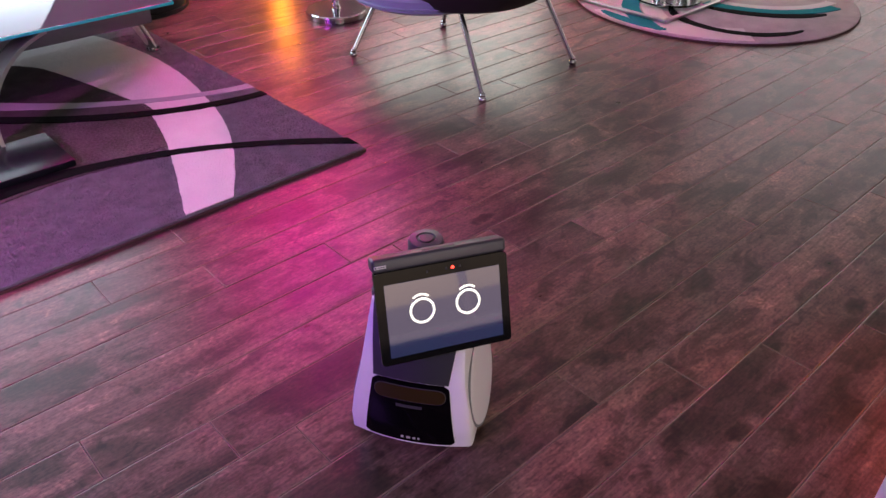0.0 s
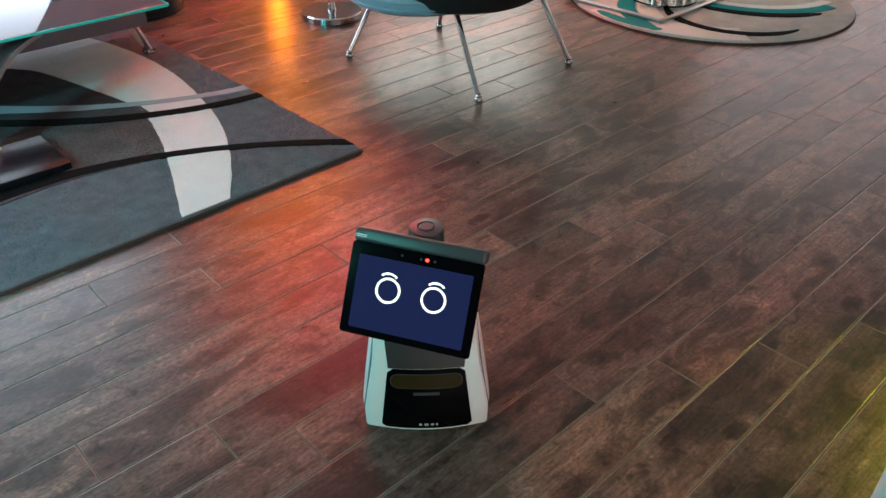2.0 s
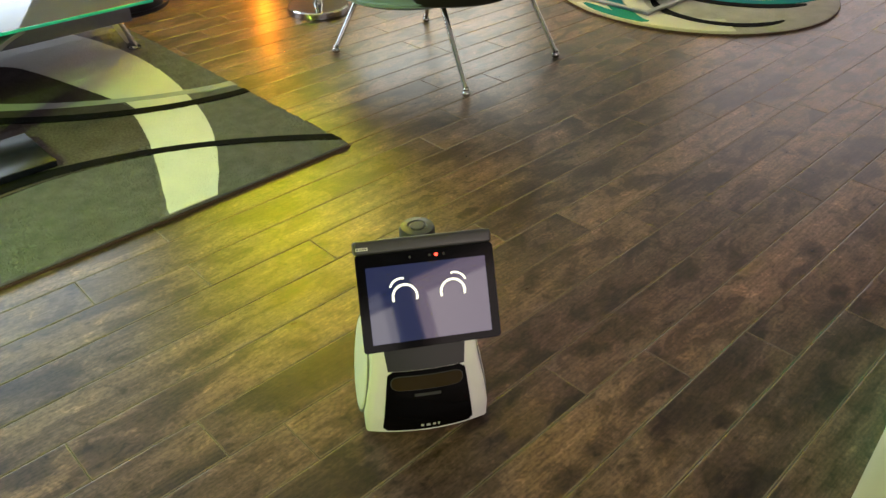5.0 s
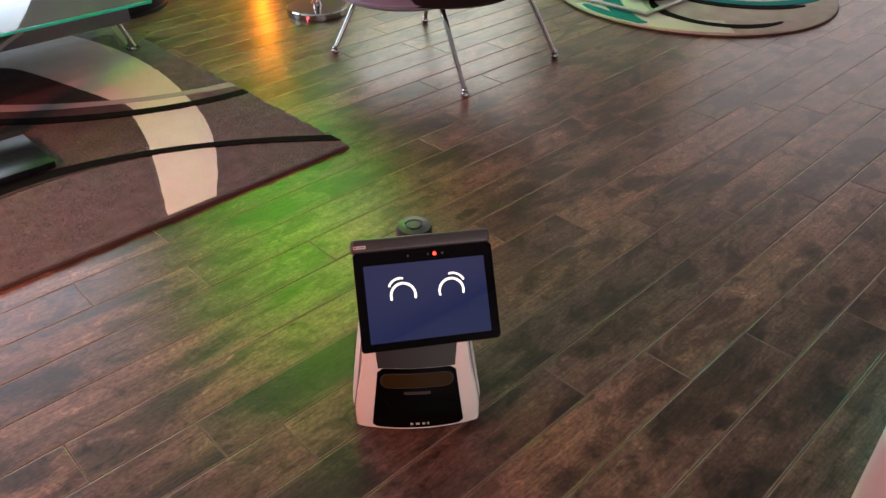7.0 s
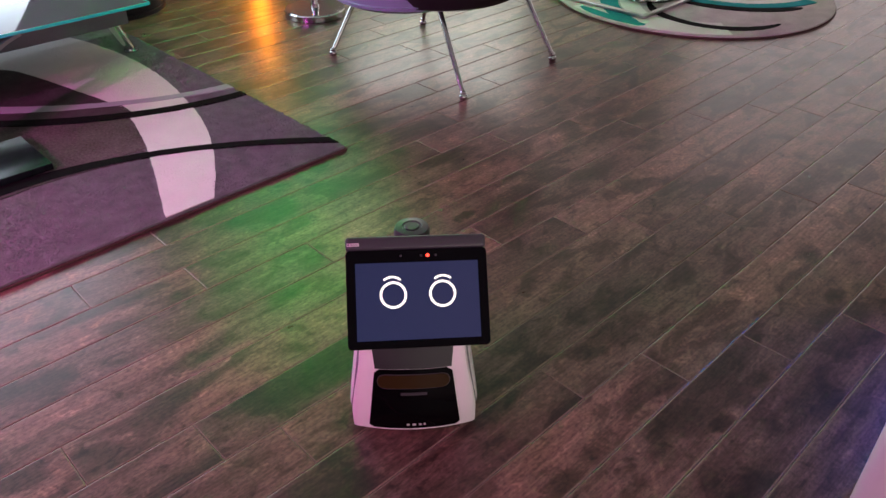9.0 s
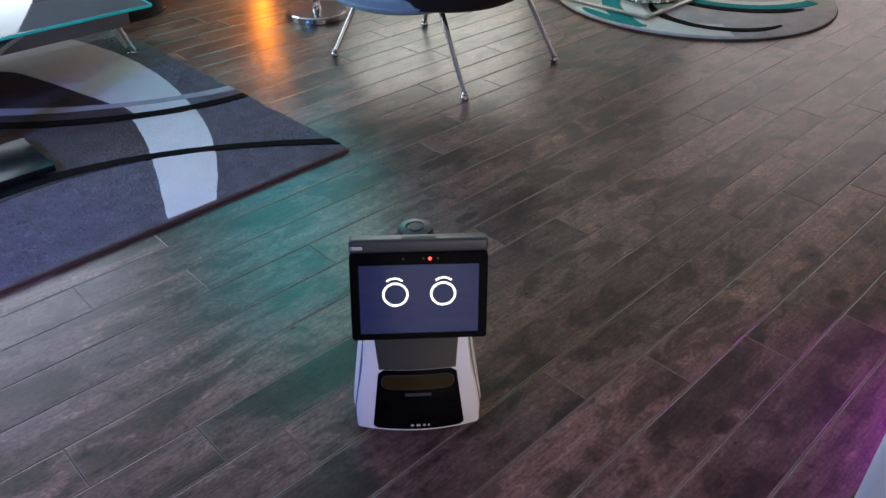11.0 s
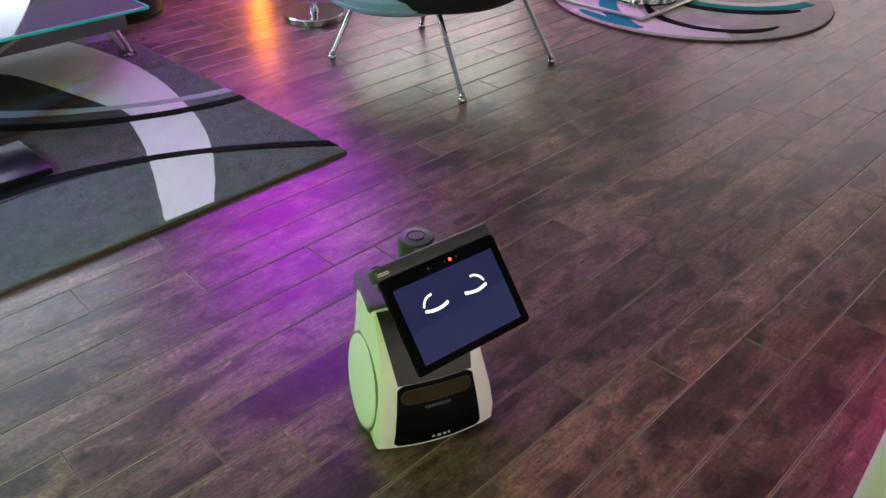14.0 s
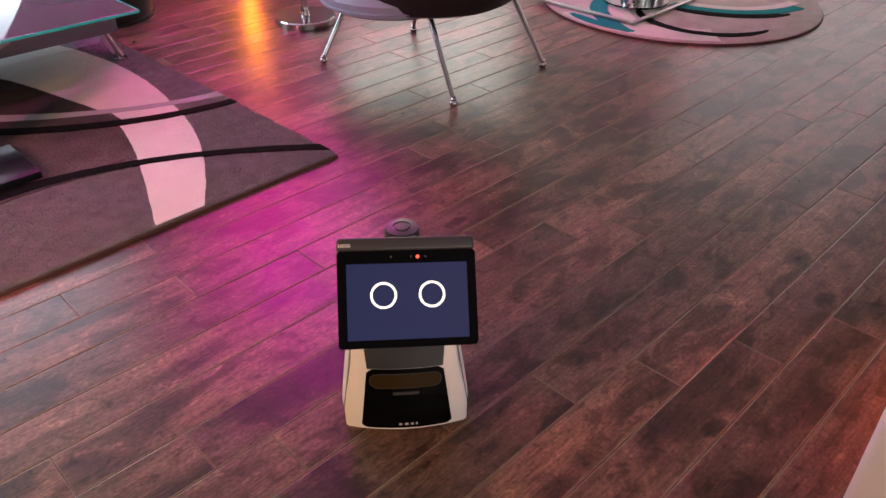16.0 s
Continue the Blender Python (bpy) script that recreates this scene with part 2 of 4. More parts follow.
R_DECK = mat("charcoal_deck", (0.055, 0.054, 0.060), 0.5, bump=0.12, scale=500, vary=0.06)
R_BLACK = mat("black_robot_gloss", (0.0015, 0.0015, 0.002), 0.08, spec=0.14)
R_BEZEL = mat("black_bezel_glass", (0.002, 0.002, 0.003), 0.09, spec=0.10)
R_BAR = mat("graphite_hinge_bar", (0.045, 0.045, 0.05), 0.36, 0.0, bump=0.05, scale=400)
R_SMOKE = mat("smoked_sensor_window", (0.030, 0.019, 0.006), 0.12, spec=0.22)
R_RUBBER = mat("wheel_rubber", (0.02, 0.02, 0.02), 0.7, bump=0.3, scale=300)
R_SEAM = mat("dark_seam", (0.03, 0.03, 0.032), 0.6)
SCREEN = mat("lit_navy_screen", (0.006, 0.007, 0.012), 0.05, coat=0.9, spec=0.5, emit=(0.010, 0.018, 0.085), power=0.75)
EYE = mat("glowing_eye_line", (0.9, 0.9, 0.85), 0.4, emit=(1.0, 1.0, 0.84), power=1.1)
LED = mat("red_recording_light", (1.0, 0.1, 0.05), 0.4, emit=(1.0, 0.035, 0.02), power=5.0)
STICKER = mat("pale_sticker", (0.62, 0.60, 0.58), 0.5)
STICKER_INK = mat("sticker_ink", (0.05, 0.05, 0.05), 0.6)
MARK = mat("grey_sensor_dot", (0.45, 0.44, 0.42), 0.4)
GEL_STRONG = gel_material("strong_spectrum_glass", 1.0, 0.72)
GEL_SOFT = gel_material("soft_spectrum_glass", 0.95, 0.25)
GEL_PALE = gel_material("pale_spectrum_glass", 0.85, 0.25)


# ---- mesh helpers ----
def part(name, bm, material, parent, label="", smooth=True):
    me = bpy.data.meshes.new(name)
    bmesh.ops.recalc_face_normals(bm, faces=bm.faces)
    bm.to_mesh(me)
    bm.free()
    me.materials.append(material)
    if smooth:
        me.shade_smooth()
        me.set_sharp_from_angle(angle=radians(38))
    ob = new(name, me)
    ob.parent = parent
    return tagged(ob, label) if label else ob


def thing(name, m, label, category, group="", kind=""):
    ob = new(name)
    ob.matrix_world = m
    ob.empty_display_size = 0.05
    return tagged(ob, label, category, group, kind)


def box(sx, sy, sz, x=0, y=0, z=0, bevel=0.0, seg=2, bm=None, m=None):
    bm = bm or bmesh.new()
    vs = bmesh.ops.create_cube(bm, size=1)["verts"]
    bmesh.ops.transform(bm, matrix=(m or Matrix()) @ Matrix.Translation((x, y, z)) @ Matrix.Diagonal((sx, sy, sz, 1)), verts=vs)
    if bevel:
        es = list({e for v in vs for e in v.link_edges})
        bmesh.ops.bevel(bm, geom=es, offset=bevel, segments=seg, affect="EDGES", profile=0.5)
    return bm


def lathe(profile, seg=40, bm=None, m=None):
    """Turn a list of (radius, z) round z."""
    bm = bm or bmesh.new()
    m = m or Matrix()
    rings = []
    for r, z in profile:
        if r < 1e-6:
            rings.append([bm.verts.new(m @ Vector((0, 0, z)))])
        else:
            rings.append([bm.verts.new(m @ Vector((r * math.cos(2 * math.pi * i / seg), r * math.sin(2 * math.pi * i / seg), z))) for i in range(seg)])
    for a, b in zip(rings, rings[1:]):
        for i in range(seg):
            j = (i + 1) % seg
            vs = [a[i % len(a)], a[j % len(a)], b[j % len(b)], b[i % len(b)]]
            vs = [v for k, v in enumerate(vs) if v not in vs[:k]]
            if len(vs) > 2:
                bm.faces.new(vs)
    return bm


def rod_between(a, b, r0, r1, seg=16, bm=None):
    a, b = Vector(a), Vector(b)
    d = b - a
    m = Matrix.Translation(a) @ d.to_track_quat("Z", "Y").to_matrix().to_4x4()
    return lathe([(0, 0), (r0, 0), (r1, d.length), (0, d.length)], seg, bm, m)


def loft(rings, cap=True, bm=None):
    bm = bm or bmesh.new()
    vs = [[bm.verts.new(p) for p in ring] for ring in rings]
    n = len(vs[0])
    for a, b in zip(vs, vs[1:]):
        for i in range(n):
            bm.faces.new((a[i], a[(i + 1) % n], b[(i + 1) % n], b[i]))
    if cap:
        bm.faces.new(vs[0]), bm.faces.new(vs[-1])
    return bm


def slab(outline, z0, z1, bm=None):
    return loft([[(x, y, z0) for x, y in outline], [(x, y, z1) for x, y in outline]], True, bm)


def ribbon(lo, hi, z0, z1, n=60):
    """A slab between two edge lines, each a function of s in 0..1, in quads."""
    bm = bmesh.new()
    rows = []
    for i in range(n + 1):
        s = i / n
        w = 0.0042
        a, b = Vector(lo(s)), Vector(hi(s))
        a += Vector((noise.noise((s * 70, 1.3, 0)), noise.noise((s * 70, 7.7, 0)))) * w
        b += Vector((noise.noise((s * 70, 3.1, 0)), noise.noise((s * 70, 5.9, 0)))) * w
        rows.append([bm.verts.new((*p, z)) for p, z in ((a, z0), (a, z1), (b, z1), (b, z0))])
    for p, q in zip(rows, rows[1:]):
        for i in range(3):
            bm.faces.new((p[i], p[i + 1], q[i + 1], q[i]))
    bm.faces.new(rows[0]), bm.faces.new(rows[-1])
    return bm


# ---- the room ----
def wall_with_windows(name, along, a0, a1, at, thick, material, holes):
    """A wall along x or y with real openings, built of blocks that butt end to end."""
    bm = bmesh.new()

    def block(u0, u1, z0, z1):
        if u1 - u0 < 1e-4 or z1 - z0 < 1e-4:
            return
        if along == "x":
            box(u1 - u0, thick, z1 - z0, (u0 + u1) / 2, at, (z0 + z1) / 2, bm=bm)
        else:
            box(thick, u1 - u0, z1 - z0, at, (u0 + u1) / 2, (z0 + z1) / 2, bm=bm)

    u = a0
    for h0, h1, s, t in sorted(holes):
        block(u, h0, 0, ZC), block(h0, h1, 0, s), block(h0, h1, t, ZC)
        u = h1
    block(u, a1, 0, ZC)
    return tagged(part(name, bm, material, None, smooth=False), "painted plaster wall of the living room", "wall", kind="structure")


def window_unit(name, along, u0, u1, at, s, t, mullions):
    win = thing(name, Matrix(), "white framed window in the living room wall", "window", kind="structure")
    f = 0.06

    def bar(n, u, v, z, w):
        if along == "x":
            part(n, box(u, 0.07, z, v, at, w, 0.006), WHITE_FRAME, win)
        else:
            part(n, box(0.07, u, z, at, v, w, 0.006), WHITE_FRAME, win)

    bar("window_frame", u1 - u0, (u0 + u1) / 2, f, s + f / 2), bar("window_frame", u1 - u0, (u0 + u1) / 2, f, t - f / 2)
    bar("window_frame", f, u0 + f / 2, t - s - 2 * f, (s + t) / 2), bar("window_frame", f, u1 - f / 2, t - s - 2 * f, (s + t) / 2)
    for i in range(mullions):
        bar("mullion", 0.05, u0 + (u1 - u0) * (i + 1) / (mullions + 1), t - s - 2 * f, (s + t) / 2)


def build_room():
    T = 0.16
    far = [(w[1], w[2], w[3], w[4]) for w in WINDOWS if w[0] == "far"]
    near = [(w[1], w[2], w[3], w[4]) for w in WINDOWS if w[0] == "near"]
    right = [(w[1], w[2], w[3], w[4]) for w in WINDOWS if w[0] == "right"]
    wall_with_windows("wall_north", "x", X0 - T, X1 + T, Y1 + T / 2, T, GREYWALL, far)
    wall_with_windows("wall_south", "x", X0 - T, X1 + T, Y0 - T / 2, T, WALL, near)
    wall_with_windows("wall_east", "y", Y0, Y1, X1 + T / 2, T, WALL, right)
    wall_with_windows("wall_west", "y", Y0, Y1, X0 - T / 2, T, DARKWALL, [])
    for i, w in enumerate(WINDOWS):
        at = {"far": Y1 + 0.09, "near": Y0 - 0.09, "right": X1 + 0.09}[w[0]]
        window_unit("window_%d" % (i + 1), "y" if w[0] == "right" else "x", w[1], w[2], at, w[3], w[4], 2 if w[2] - w[1] > 2.2 else 1)
    tagged(part("ceiling", box(X1 - X0 + 0.32, Y1 - Y0 + 0.32, 0.12, (X0 + X1) / 2, (Y0 + Y1) / 2, ZC + 0.06), CEIL, None), "pale matt ceiling of the living room", "ceiling", kind="structure")
    ground = box(60, 60, 0.1, 1.5, 1.5, -0.22)
    tagged(part("ground", ground, mat("ground_outside", (0.16, 0.17, 0.12), 0.9, vary=0.3, scale=4), None), "ground outside the windows", "ground", kind="structure")


build_room()


# ---- coffee table on its rug ----
def poly(*c):
    return lambda x: sum(k * x ** i for i, k in enumerate(reversed(c)))


WL0, WR0 = poly(-0.176, 1.056, -1.72, 1.415), poly(-0.256, 1.581, -1.168)


def WL(y):
    return WL0(y) - (0.05 * math.sin(math.pi * (y - 2.75) / 0.65) if 2.75 < y < 3.4 else 0)


def WR(y):
    return WR0(y) + (0.013 * math.sin(math.pi * (y - 1.95) / 0.7) if 1.95 < y < 2.65 else 0)



B1L, B1U = poly(0.51, -1.496, 3.607), poly(0.523, -1.56, 3.708)
GSL, GSU = poly(0.394, -1.337, 3.702), poly(0.572, -1.751, 3.985)
B2L, B2U = poly(-0.526, 0.533, 2.227), poly(-0.44, 0.359, 2.357)
RX0, RX1, RY0, RY1 = -0.2, 1.413, 1.902, 4.15


def area_rug():
    rug = thing("area_rug", Matrix(), "grey, ivory and black swirl-patterned pile rug on the wood floor", "rug")
    part("backing", slab([(RX0 - 0.004, RY0 - 0.005), (RX1 + 0.005, RY0 - 0.005), (RX1 + 0.005, RY1 + 0.004), (RX0 - 0.004, RY1 + 0.004)], 0.0005, 0.007), BINDING, rug, "dark bound rug edge")
    bm = box(RX1 - RX0, RY1 - RY0, 0.011, (RX0 + RX1) / 2, (RY0 + RY1) / 2, 0.0115, 0.004, 3)
    part("pile_field", bm, PILE_GREY, rug)
    lin = lambda a, b: (lambda s: a + (b - a) * s)
    yy = lin(RY0 + 0.002, 3.9)
    part("ivory_band", ribbon(lambda s: (max(WL(yy(s)), 0.3), yy(s)), lambda s: (WR(yy(s)), yy(s)), 0.012, 0.0195), PILE_WHITE, rug, "ivory sweeping band")
    # darker fields beside the band
    xs = lin(RX0 + 0.003, 1.0)
    ym = lin(2.36, 2.80)
    part("mottled_field", ribbon(lambda s: (0.05, ym(s)), lambda s: (WL(ym(s)) - 0.001, ym(s)), 0.012, 0.0186), PILE_MOTTLE, rug, "mottled brown field")
    yt = lin(2.80, 3.75)
    part("taupe_field", ribbon(lambda s: (0.05, yt(s)), lambda s: (max(WL(yt(s)) - 0.001, 0.28), yt(s)), 0.012, 0.0186), PILE_TAUPE, rug, "dark taupe field")
    xa = lin(0.12, RX1 - 0.002)
    part("silver_strip", ribbon(lambda s: (xa(s), GSL(xa(s))), lambda s: (xa(s), GSU(xa(s))), 0.012, 0.0212), PILE_SILVER, rug, "silver grey strip")
    xg = lin(0.12, 1.02)
    part("brown_strip", ribbon(lambda s: (xg(s), B1U(xg(s))), lambda s: (xg(s), GSL(xg(s))), 0.012, 0.0203), PILE_TAUPE, rug)
    part("black_band", ribbon(lambda s: (xa(s), B1L(xa(s)) - 0.004), lambda s: (xa(s), B1U(xa(s)) + 0.002), 0.012, 0.0222), PILE_BLACK, rug, "black curved line")
    xb = lin(0.0, RX1 - 0.003)
    part("black_band", ribbon(lambda s: (xb(s), max(B2L(xb(s)), RY0 + 0.02)), lambda s: (xb(s), max(B2U(xb(s)), RY0 + 0.05)), 0.012, 0.0222), PILE_BLACK, rug, "black curved line")
    xc = lin(0.0, 0.87)
    part("brown_strip", ribbon(lambda s: (xc(s), B2L(xc(s)) - 0.035 * (1 - s)), lambda s: (xc(s), B2L(xc(s))), 0.012, 0.0205), PILE_TAUPE, rug)
    # pile: short tufts over the stretch in view, sorted by the colour under them
    rng = np.random.default_rng(3)
    sorts = {}
    for x, y in zip(rng.uniform(0.16, RX1, 150000), rng.uniform(RY0, 3.55, 150000)):
        if x < 0.64 and 2.43 < y < 2.80:
            continue
        x, y = float(x), float(y)
        if B2L(x) < y < B2U(x) or B1L(x) - 0.004 < y < B1U(x) + 0.002:
            k = 0
        elif GSL(x) < y < GSU(x):
            k = 1
        elif x < WL(y):
            k = 4 if y < B2L(x) else 2 if y > B1U(x) else 3
        else:
            k = 5 if x < WR(y) else 4
        sorts.setdefault(k, []).append((x, y))
    for k, material in enumerate((PILE_BLACK, PILE_SILVER, PILE_TAUPE, PILE_MOTTLE, PILE_GREY, PILE_WHITE)):
        p = np.array(sorts[k])
        n = len(p)
        a, lean = rng.uniform(0, 2 * math.pi, n), rng.uniform(0, 2 * math.pi, n)
        w, h = rng.uniform(0.0011, 0.0019, n), rng.uniform(0.0012, 0.0042, n)
        v = np.zeros((n, 3, 3))
        v[:, 0, 0], v[:, 0, 1] = p[:, 0] + w * np.cos(a), p[:, 1] + w * np.sin(a)
        v[:, 1, 0], v[:, 1, 1] = p[:, 0] - w * np.cos(a), p[:, 1] - w * np.sin(a)
        v[:, 2, 0], v[:, 2, 1] = p[:, 0] + 0.0025 * np.cos(lean), p[:, 1] + 0.0025 * np.sin(lean)
        v[:, :2, 2] = 0.0175
        v[:, 2, 2] = 0.0185 + h
        me = bpy.data.meshes.new("pile")
        me.from_pydata(v.reshape(-1, 3).tolist(), [], np.arange(3 * n).reshape(-1, 3).tolist())
        me.materials.append(material)
        ob = new("pile", me)
        ob.parent = rug
        tagged(ob, kind="stuff")
    return rug


area_rug()


def coffee_table():
    t = thing("coffee_table", pose(0.0, 0.0, 0.018), "glass-topped coffee table with gunmetal body and curved steel leg", "table")
    Z = 0.30
    # glass plate, its polished edge strips, body below
    part("glass_top", box(1.85, 0.95, 0.012, 1.262 - 0.925, 2.872 + 0.475, Z + 0.006, 0.002), SMOKED, t, "grey-backed glass top")
    part("glass_edge", box(1.85, 0.004, 0.011, 1.262 - 0.925, 2.868, Z + 0.006, 0.001), GLASS_EDGE, t, "bright green polished glass edge")
    part("glass_edge", box(0.004, 0.95, 0.011, 1.266, 2.872 + 0.475, Z + 0.006, 0.001), GLASS_EDGE, t, "bright green polished glass edge")
    part("body", box(1.95, 0.62, 0.105, 1.325 - 0.975, 3.255 + 0.31, 0.178, 0.004), GUNMETAL, t, "grey lacquered body")
    part("body_top", box(1.95, 0.62, 0.012, 1.325 - 0.975, 3.255 + 0.31, 0.238, 0.002), DULL_GREY, t)
    for x, y in ((1.285, 3.285), (1.285, 3.80), (-0.5, 3.285), (-0.5, 3.80)):
        leg = part("leg", rod_between((x + 0.03, y, 0.006), (x - 0.02, y, 0.128), 0.019, 0.024, 20), CHROME, t, "slanted chrome leg")
        part("foot", lathe([(0, 0), (0.03, 0), (0.03, 0.006), (0.02, 0.009), (0, 0.009)], 24, None, Matrix.Translation((x + 0.032, y, 0))), CHROME, leg)
    for x in (0.9, 0.0):
        for y in (3.4, 3.7):
            part("spacer", rod_between((x, y, 0.244), (x, y, Z), 0.012, 0.012), CHROME, t)
    # broad curved steel leg that rises from the black stone foot to the plate
    rings = []
    for i in range(25):
        s = i / 24
        a = s * 1.45
        x = 0.50 + 0.33 * (1 - math.cos(a))
        z = 0.026 + (Z - 0.028) * math.sin(a) / math.sin(1.45)
        y = 2.715 + 0.21 * s
        w = 0.050
        n = Vector((math.cos(a) * 1.0, 0, -math.sin(a))) * 0.006
        rings.append([(x - n.x, y - w, z - n.z), (x + n.x, y - w, z + n.z), (x + n.x, y + w, z + n.z), (x - n.x, y + w, z - n.z)])
    part("curved_leg", loft(rings), STEEL, t, "broad curved brushed steel leg")
    base = part("stone_foot", box(0.9, 0.27, 0.024, 0.640 - 0.45, 2.420 + 0.135, 0.0145, 0.003), BLACK_STONE, t, "polished black stone foot")
    rnd = random.Random(4)
    bm = bmesh.new()
    p = Vector((0.47, 2.66))
    for i in range(9):
        q = p + Vector((rnd.uniform(-0.022, 0.022), -0.016))
        d = (q - p).normalized()
        nrm = Vector((-d.y, d.x)) * 0.0022
        bm.faces.new([bm.verts.new((*v, 0.0270)) for v in (p - nrm, q - nrm, q + nrm, p + nrm)])
        p = q
    part("vein", bm, VEIN, base, "pale jagged vein in the stone")


coffee_table()


# ---- floor lamp, pouf, amber light ----
def floor_lamp():
    l = thing("floor_lamp", pose(2.240, 3.180, 0), "chrome floor lamp with a round weighted base", "lamp")
    part("base", lathe([(0, 0), (0.148, 0), (0.152, 0.004), (0.152, 0.030), (0.147, 0.036), (0.03, 0.040), (0, 0.040)], 64), CHROME, l, "round chrome base")
    part("collar", lathe([(0, 0.040), (0.023, 0.040), (0.021, 0.056), (0, 0.056)], 32), CHROME, l)
    part("pole", lathe([(0, 0.056), (0.0165, 0.056), (0.0165, 1.52), (0, 1.52)], 24), CHROME, l, "slim chrome pole")
    part("lamp_head", lathe([(0, 1.50), (0.03, 1.50), (0.05, 1.53), (0.05, 1.56), (0, 1.56)], 32), CHROME, l)


floor_lamp()


def planter():
    p = thing("planter", pose(1.56, 4.0, 0), "large round black glazed pot beside the rug", "pot")
    part("pot", lathe([(0, 0), (0.235, 0), (0.25, 0.01), (0.265, 0.10), (0.272, 0.30), (0.268, 0.42), (0.25, 0.42), (0.245, 0.40), (0, 0.40)], 64), BLACK_POT, p)
    part("rim", lathe([(0.240, 0.0), (0.262, 0.0), (0.264, 0.018), (0.250, 0.02), (0.240, 0.0)], 64), SEAT_SHELL, p, "dull black foot ring")


planter()


def amber_lamp():
    l = thing("table_lamp", pose(2.60, 4.28, 0), "glowing amber column lamp on the floor by the wall", "lamp")
    part("base", lathe([(0, 0), (0.09, 0), (0.09, 0.02), (0.03, 0.04), (0.02, 0.2), (0, 0.2)], 32), SEAT_SHELL, l)
    part("shade", lathe([(0, 0.2), (0.016, 0.2), (0.020, 0.36), (0.016, 0.52), (0, 0.53)], 32), ORANGE_GLOW, l, "glowing amber shade")


amber_lamp()


# ---- shell chair ----
def shell_chair():
    c = thing("lounge_chair", pose(2.2745, 2.311, 0), "blue-grey shell lounge chair on four thin chrome legs", "chair")
    feet = ((-0.2645, -0.391), (-0.330, 0.342), (0.312, -0.371), (0.2425, 0.372))
    tops = ((-0.185, -0.155), (-0.096, 0.343), (0.300, -0.138), (0.20, 0.25))
    for (x, y), (tx, ty) in zip(feet, tops):
        top = (tx, ty, 0.345)
        leg = part("leg", rod_between((x, y, 0.022), top, 0.0095, 0.0115), CHROME, c, "slender chrome leg")
        part("foot", lathe([(0, 0), (0.009, 0.0), (0.015, 0.004), (0.0175, 0.011), (0.0165, 0.018), (0.011, 0.025), (0, 0.028)], 20, None, Matrix.Translation((x, y, 0))), CHROME, leg, "chrome ball foot")
        part("joint", lathe([(0, 0.0), (0.0115, 0.0), (0.0125, 0.006), (0.009, 0.012), (0, 0.012)], 16, None, Matrix.Translation((x, y, 0.024))), CHROME, leg)
    # bowl and upholstery, seat faces the rug
    face = pose(0, 0, 0, 0, 0, 146)
    n = 48

    def ring(a, b, z, cx, tilt):
        return [tuple(face @ Vector((cx + a * math.cos(2 * math.pi * i / n), b * math.sin(2 * math.pi * i / n), z + tilt * math.cos(2 * math.pi * i / n)))) for i in range(n)]

    part("shell", loft([ring(0.15, 0.16, 0.292, -0.02, 0), ring(0.31, 0.32, 0.296, -0.01, -0.002), ring(0.357, 0.372, 0.316, 0.0, -0.006), ring(0.40, 0.42, 0.40, 0.0, -0.02), ring(0.405, 0.43, 0.54, -0.03, -0.10), ring(0.38, 0.405, 0.54, -0.03, -0.10), ring(0.34, 0.36, 0.42, 0, -0.02), ring(0.1, 0.1, 0.38, 0, 0)]), SEAT_SHELL, c, "black moulded underside")
    part("cushion", loft([ring(0.20, 0.22, 0.283, 0.16, 0.0), ring(0.27, 0.29, 0.287, 0.155, -0.002), ring(0.312, 0.332, 0.307, 0.15, -0.004), ring(0.325, 0.345, 0.352, 0.15, -0.004), ring(0.30, 0.32, 0.40, 0.14, 0), ring(0.15, 0.16, 0.42, 0.12, 0)]), SEAT_BLUE, c, "smooth blue-grey padded seat")
    part("seam", loft([ring(0.317, 0.337, 0.318, 0.15, -0.004), ring(0.3245, 0.3445, 0.322, 0.15, -0.004), ring(0.318, 0.338, 0.326, 0.15, -0.004)], False), SEAT_BLUE, c)
    part("crossbar", box(0.16, 0.02, 0.012, -0.02, -0.16, 0.286, 0.003, m=pose(0, 0, 0, 0, 0, -40)), CHROME, c)
    bm = loft([ring(0.30, 0.38, 0.55, -0.06, -0.06), ring(0.36, 0.40, 0.80, -0.12, -0.3), ring(0.34, 0.38, 0.80, -0.12, -0.3), ring(0.28, 0.36, 0.55, -0.06, -0.06)])
    part("backrest", bm, SEAT_BLUE, c)


shell_chair()


# ---- round rug with a steel and glass side table ----
RC = (3.91, 2.05, 0.735)


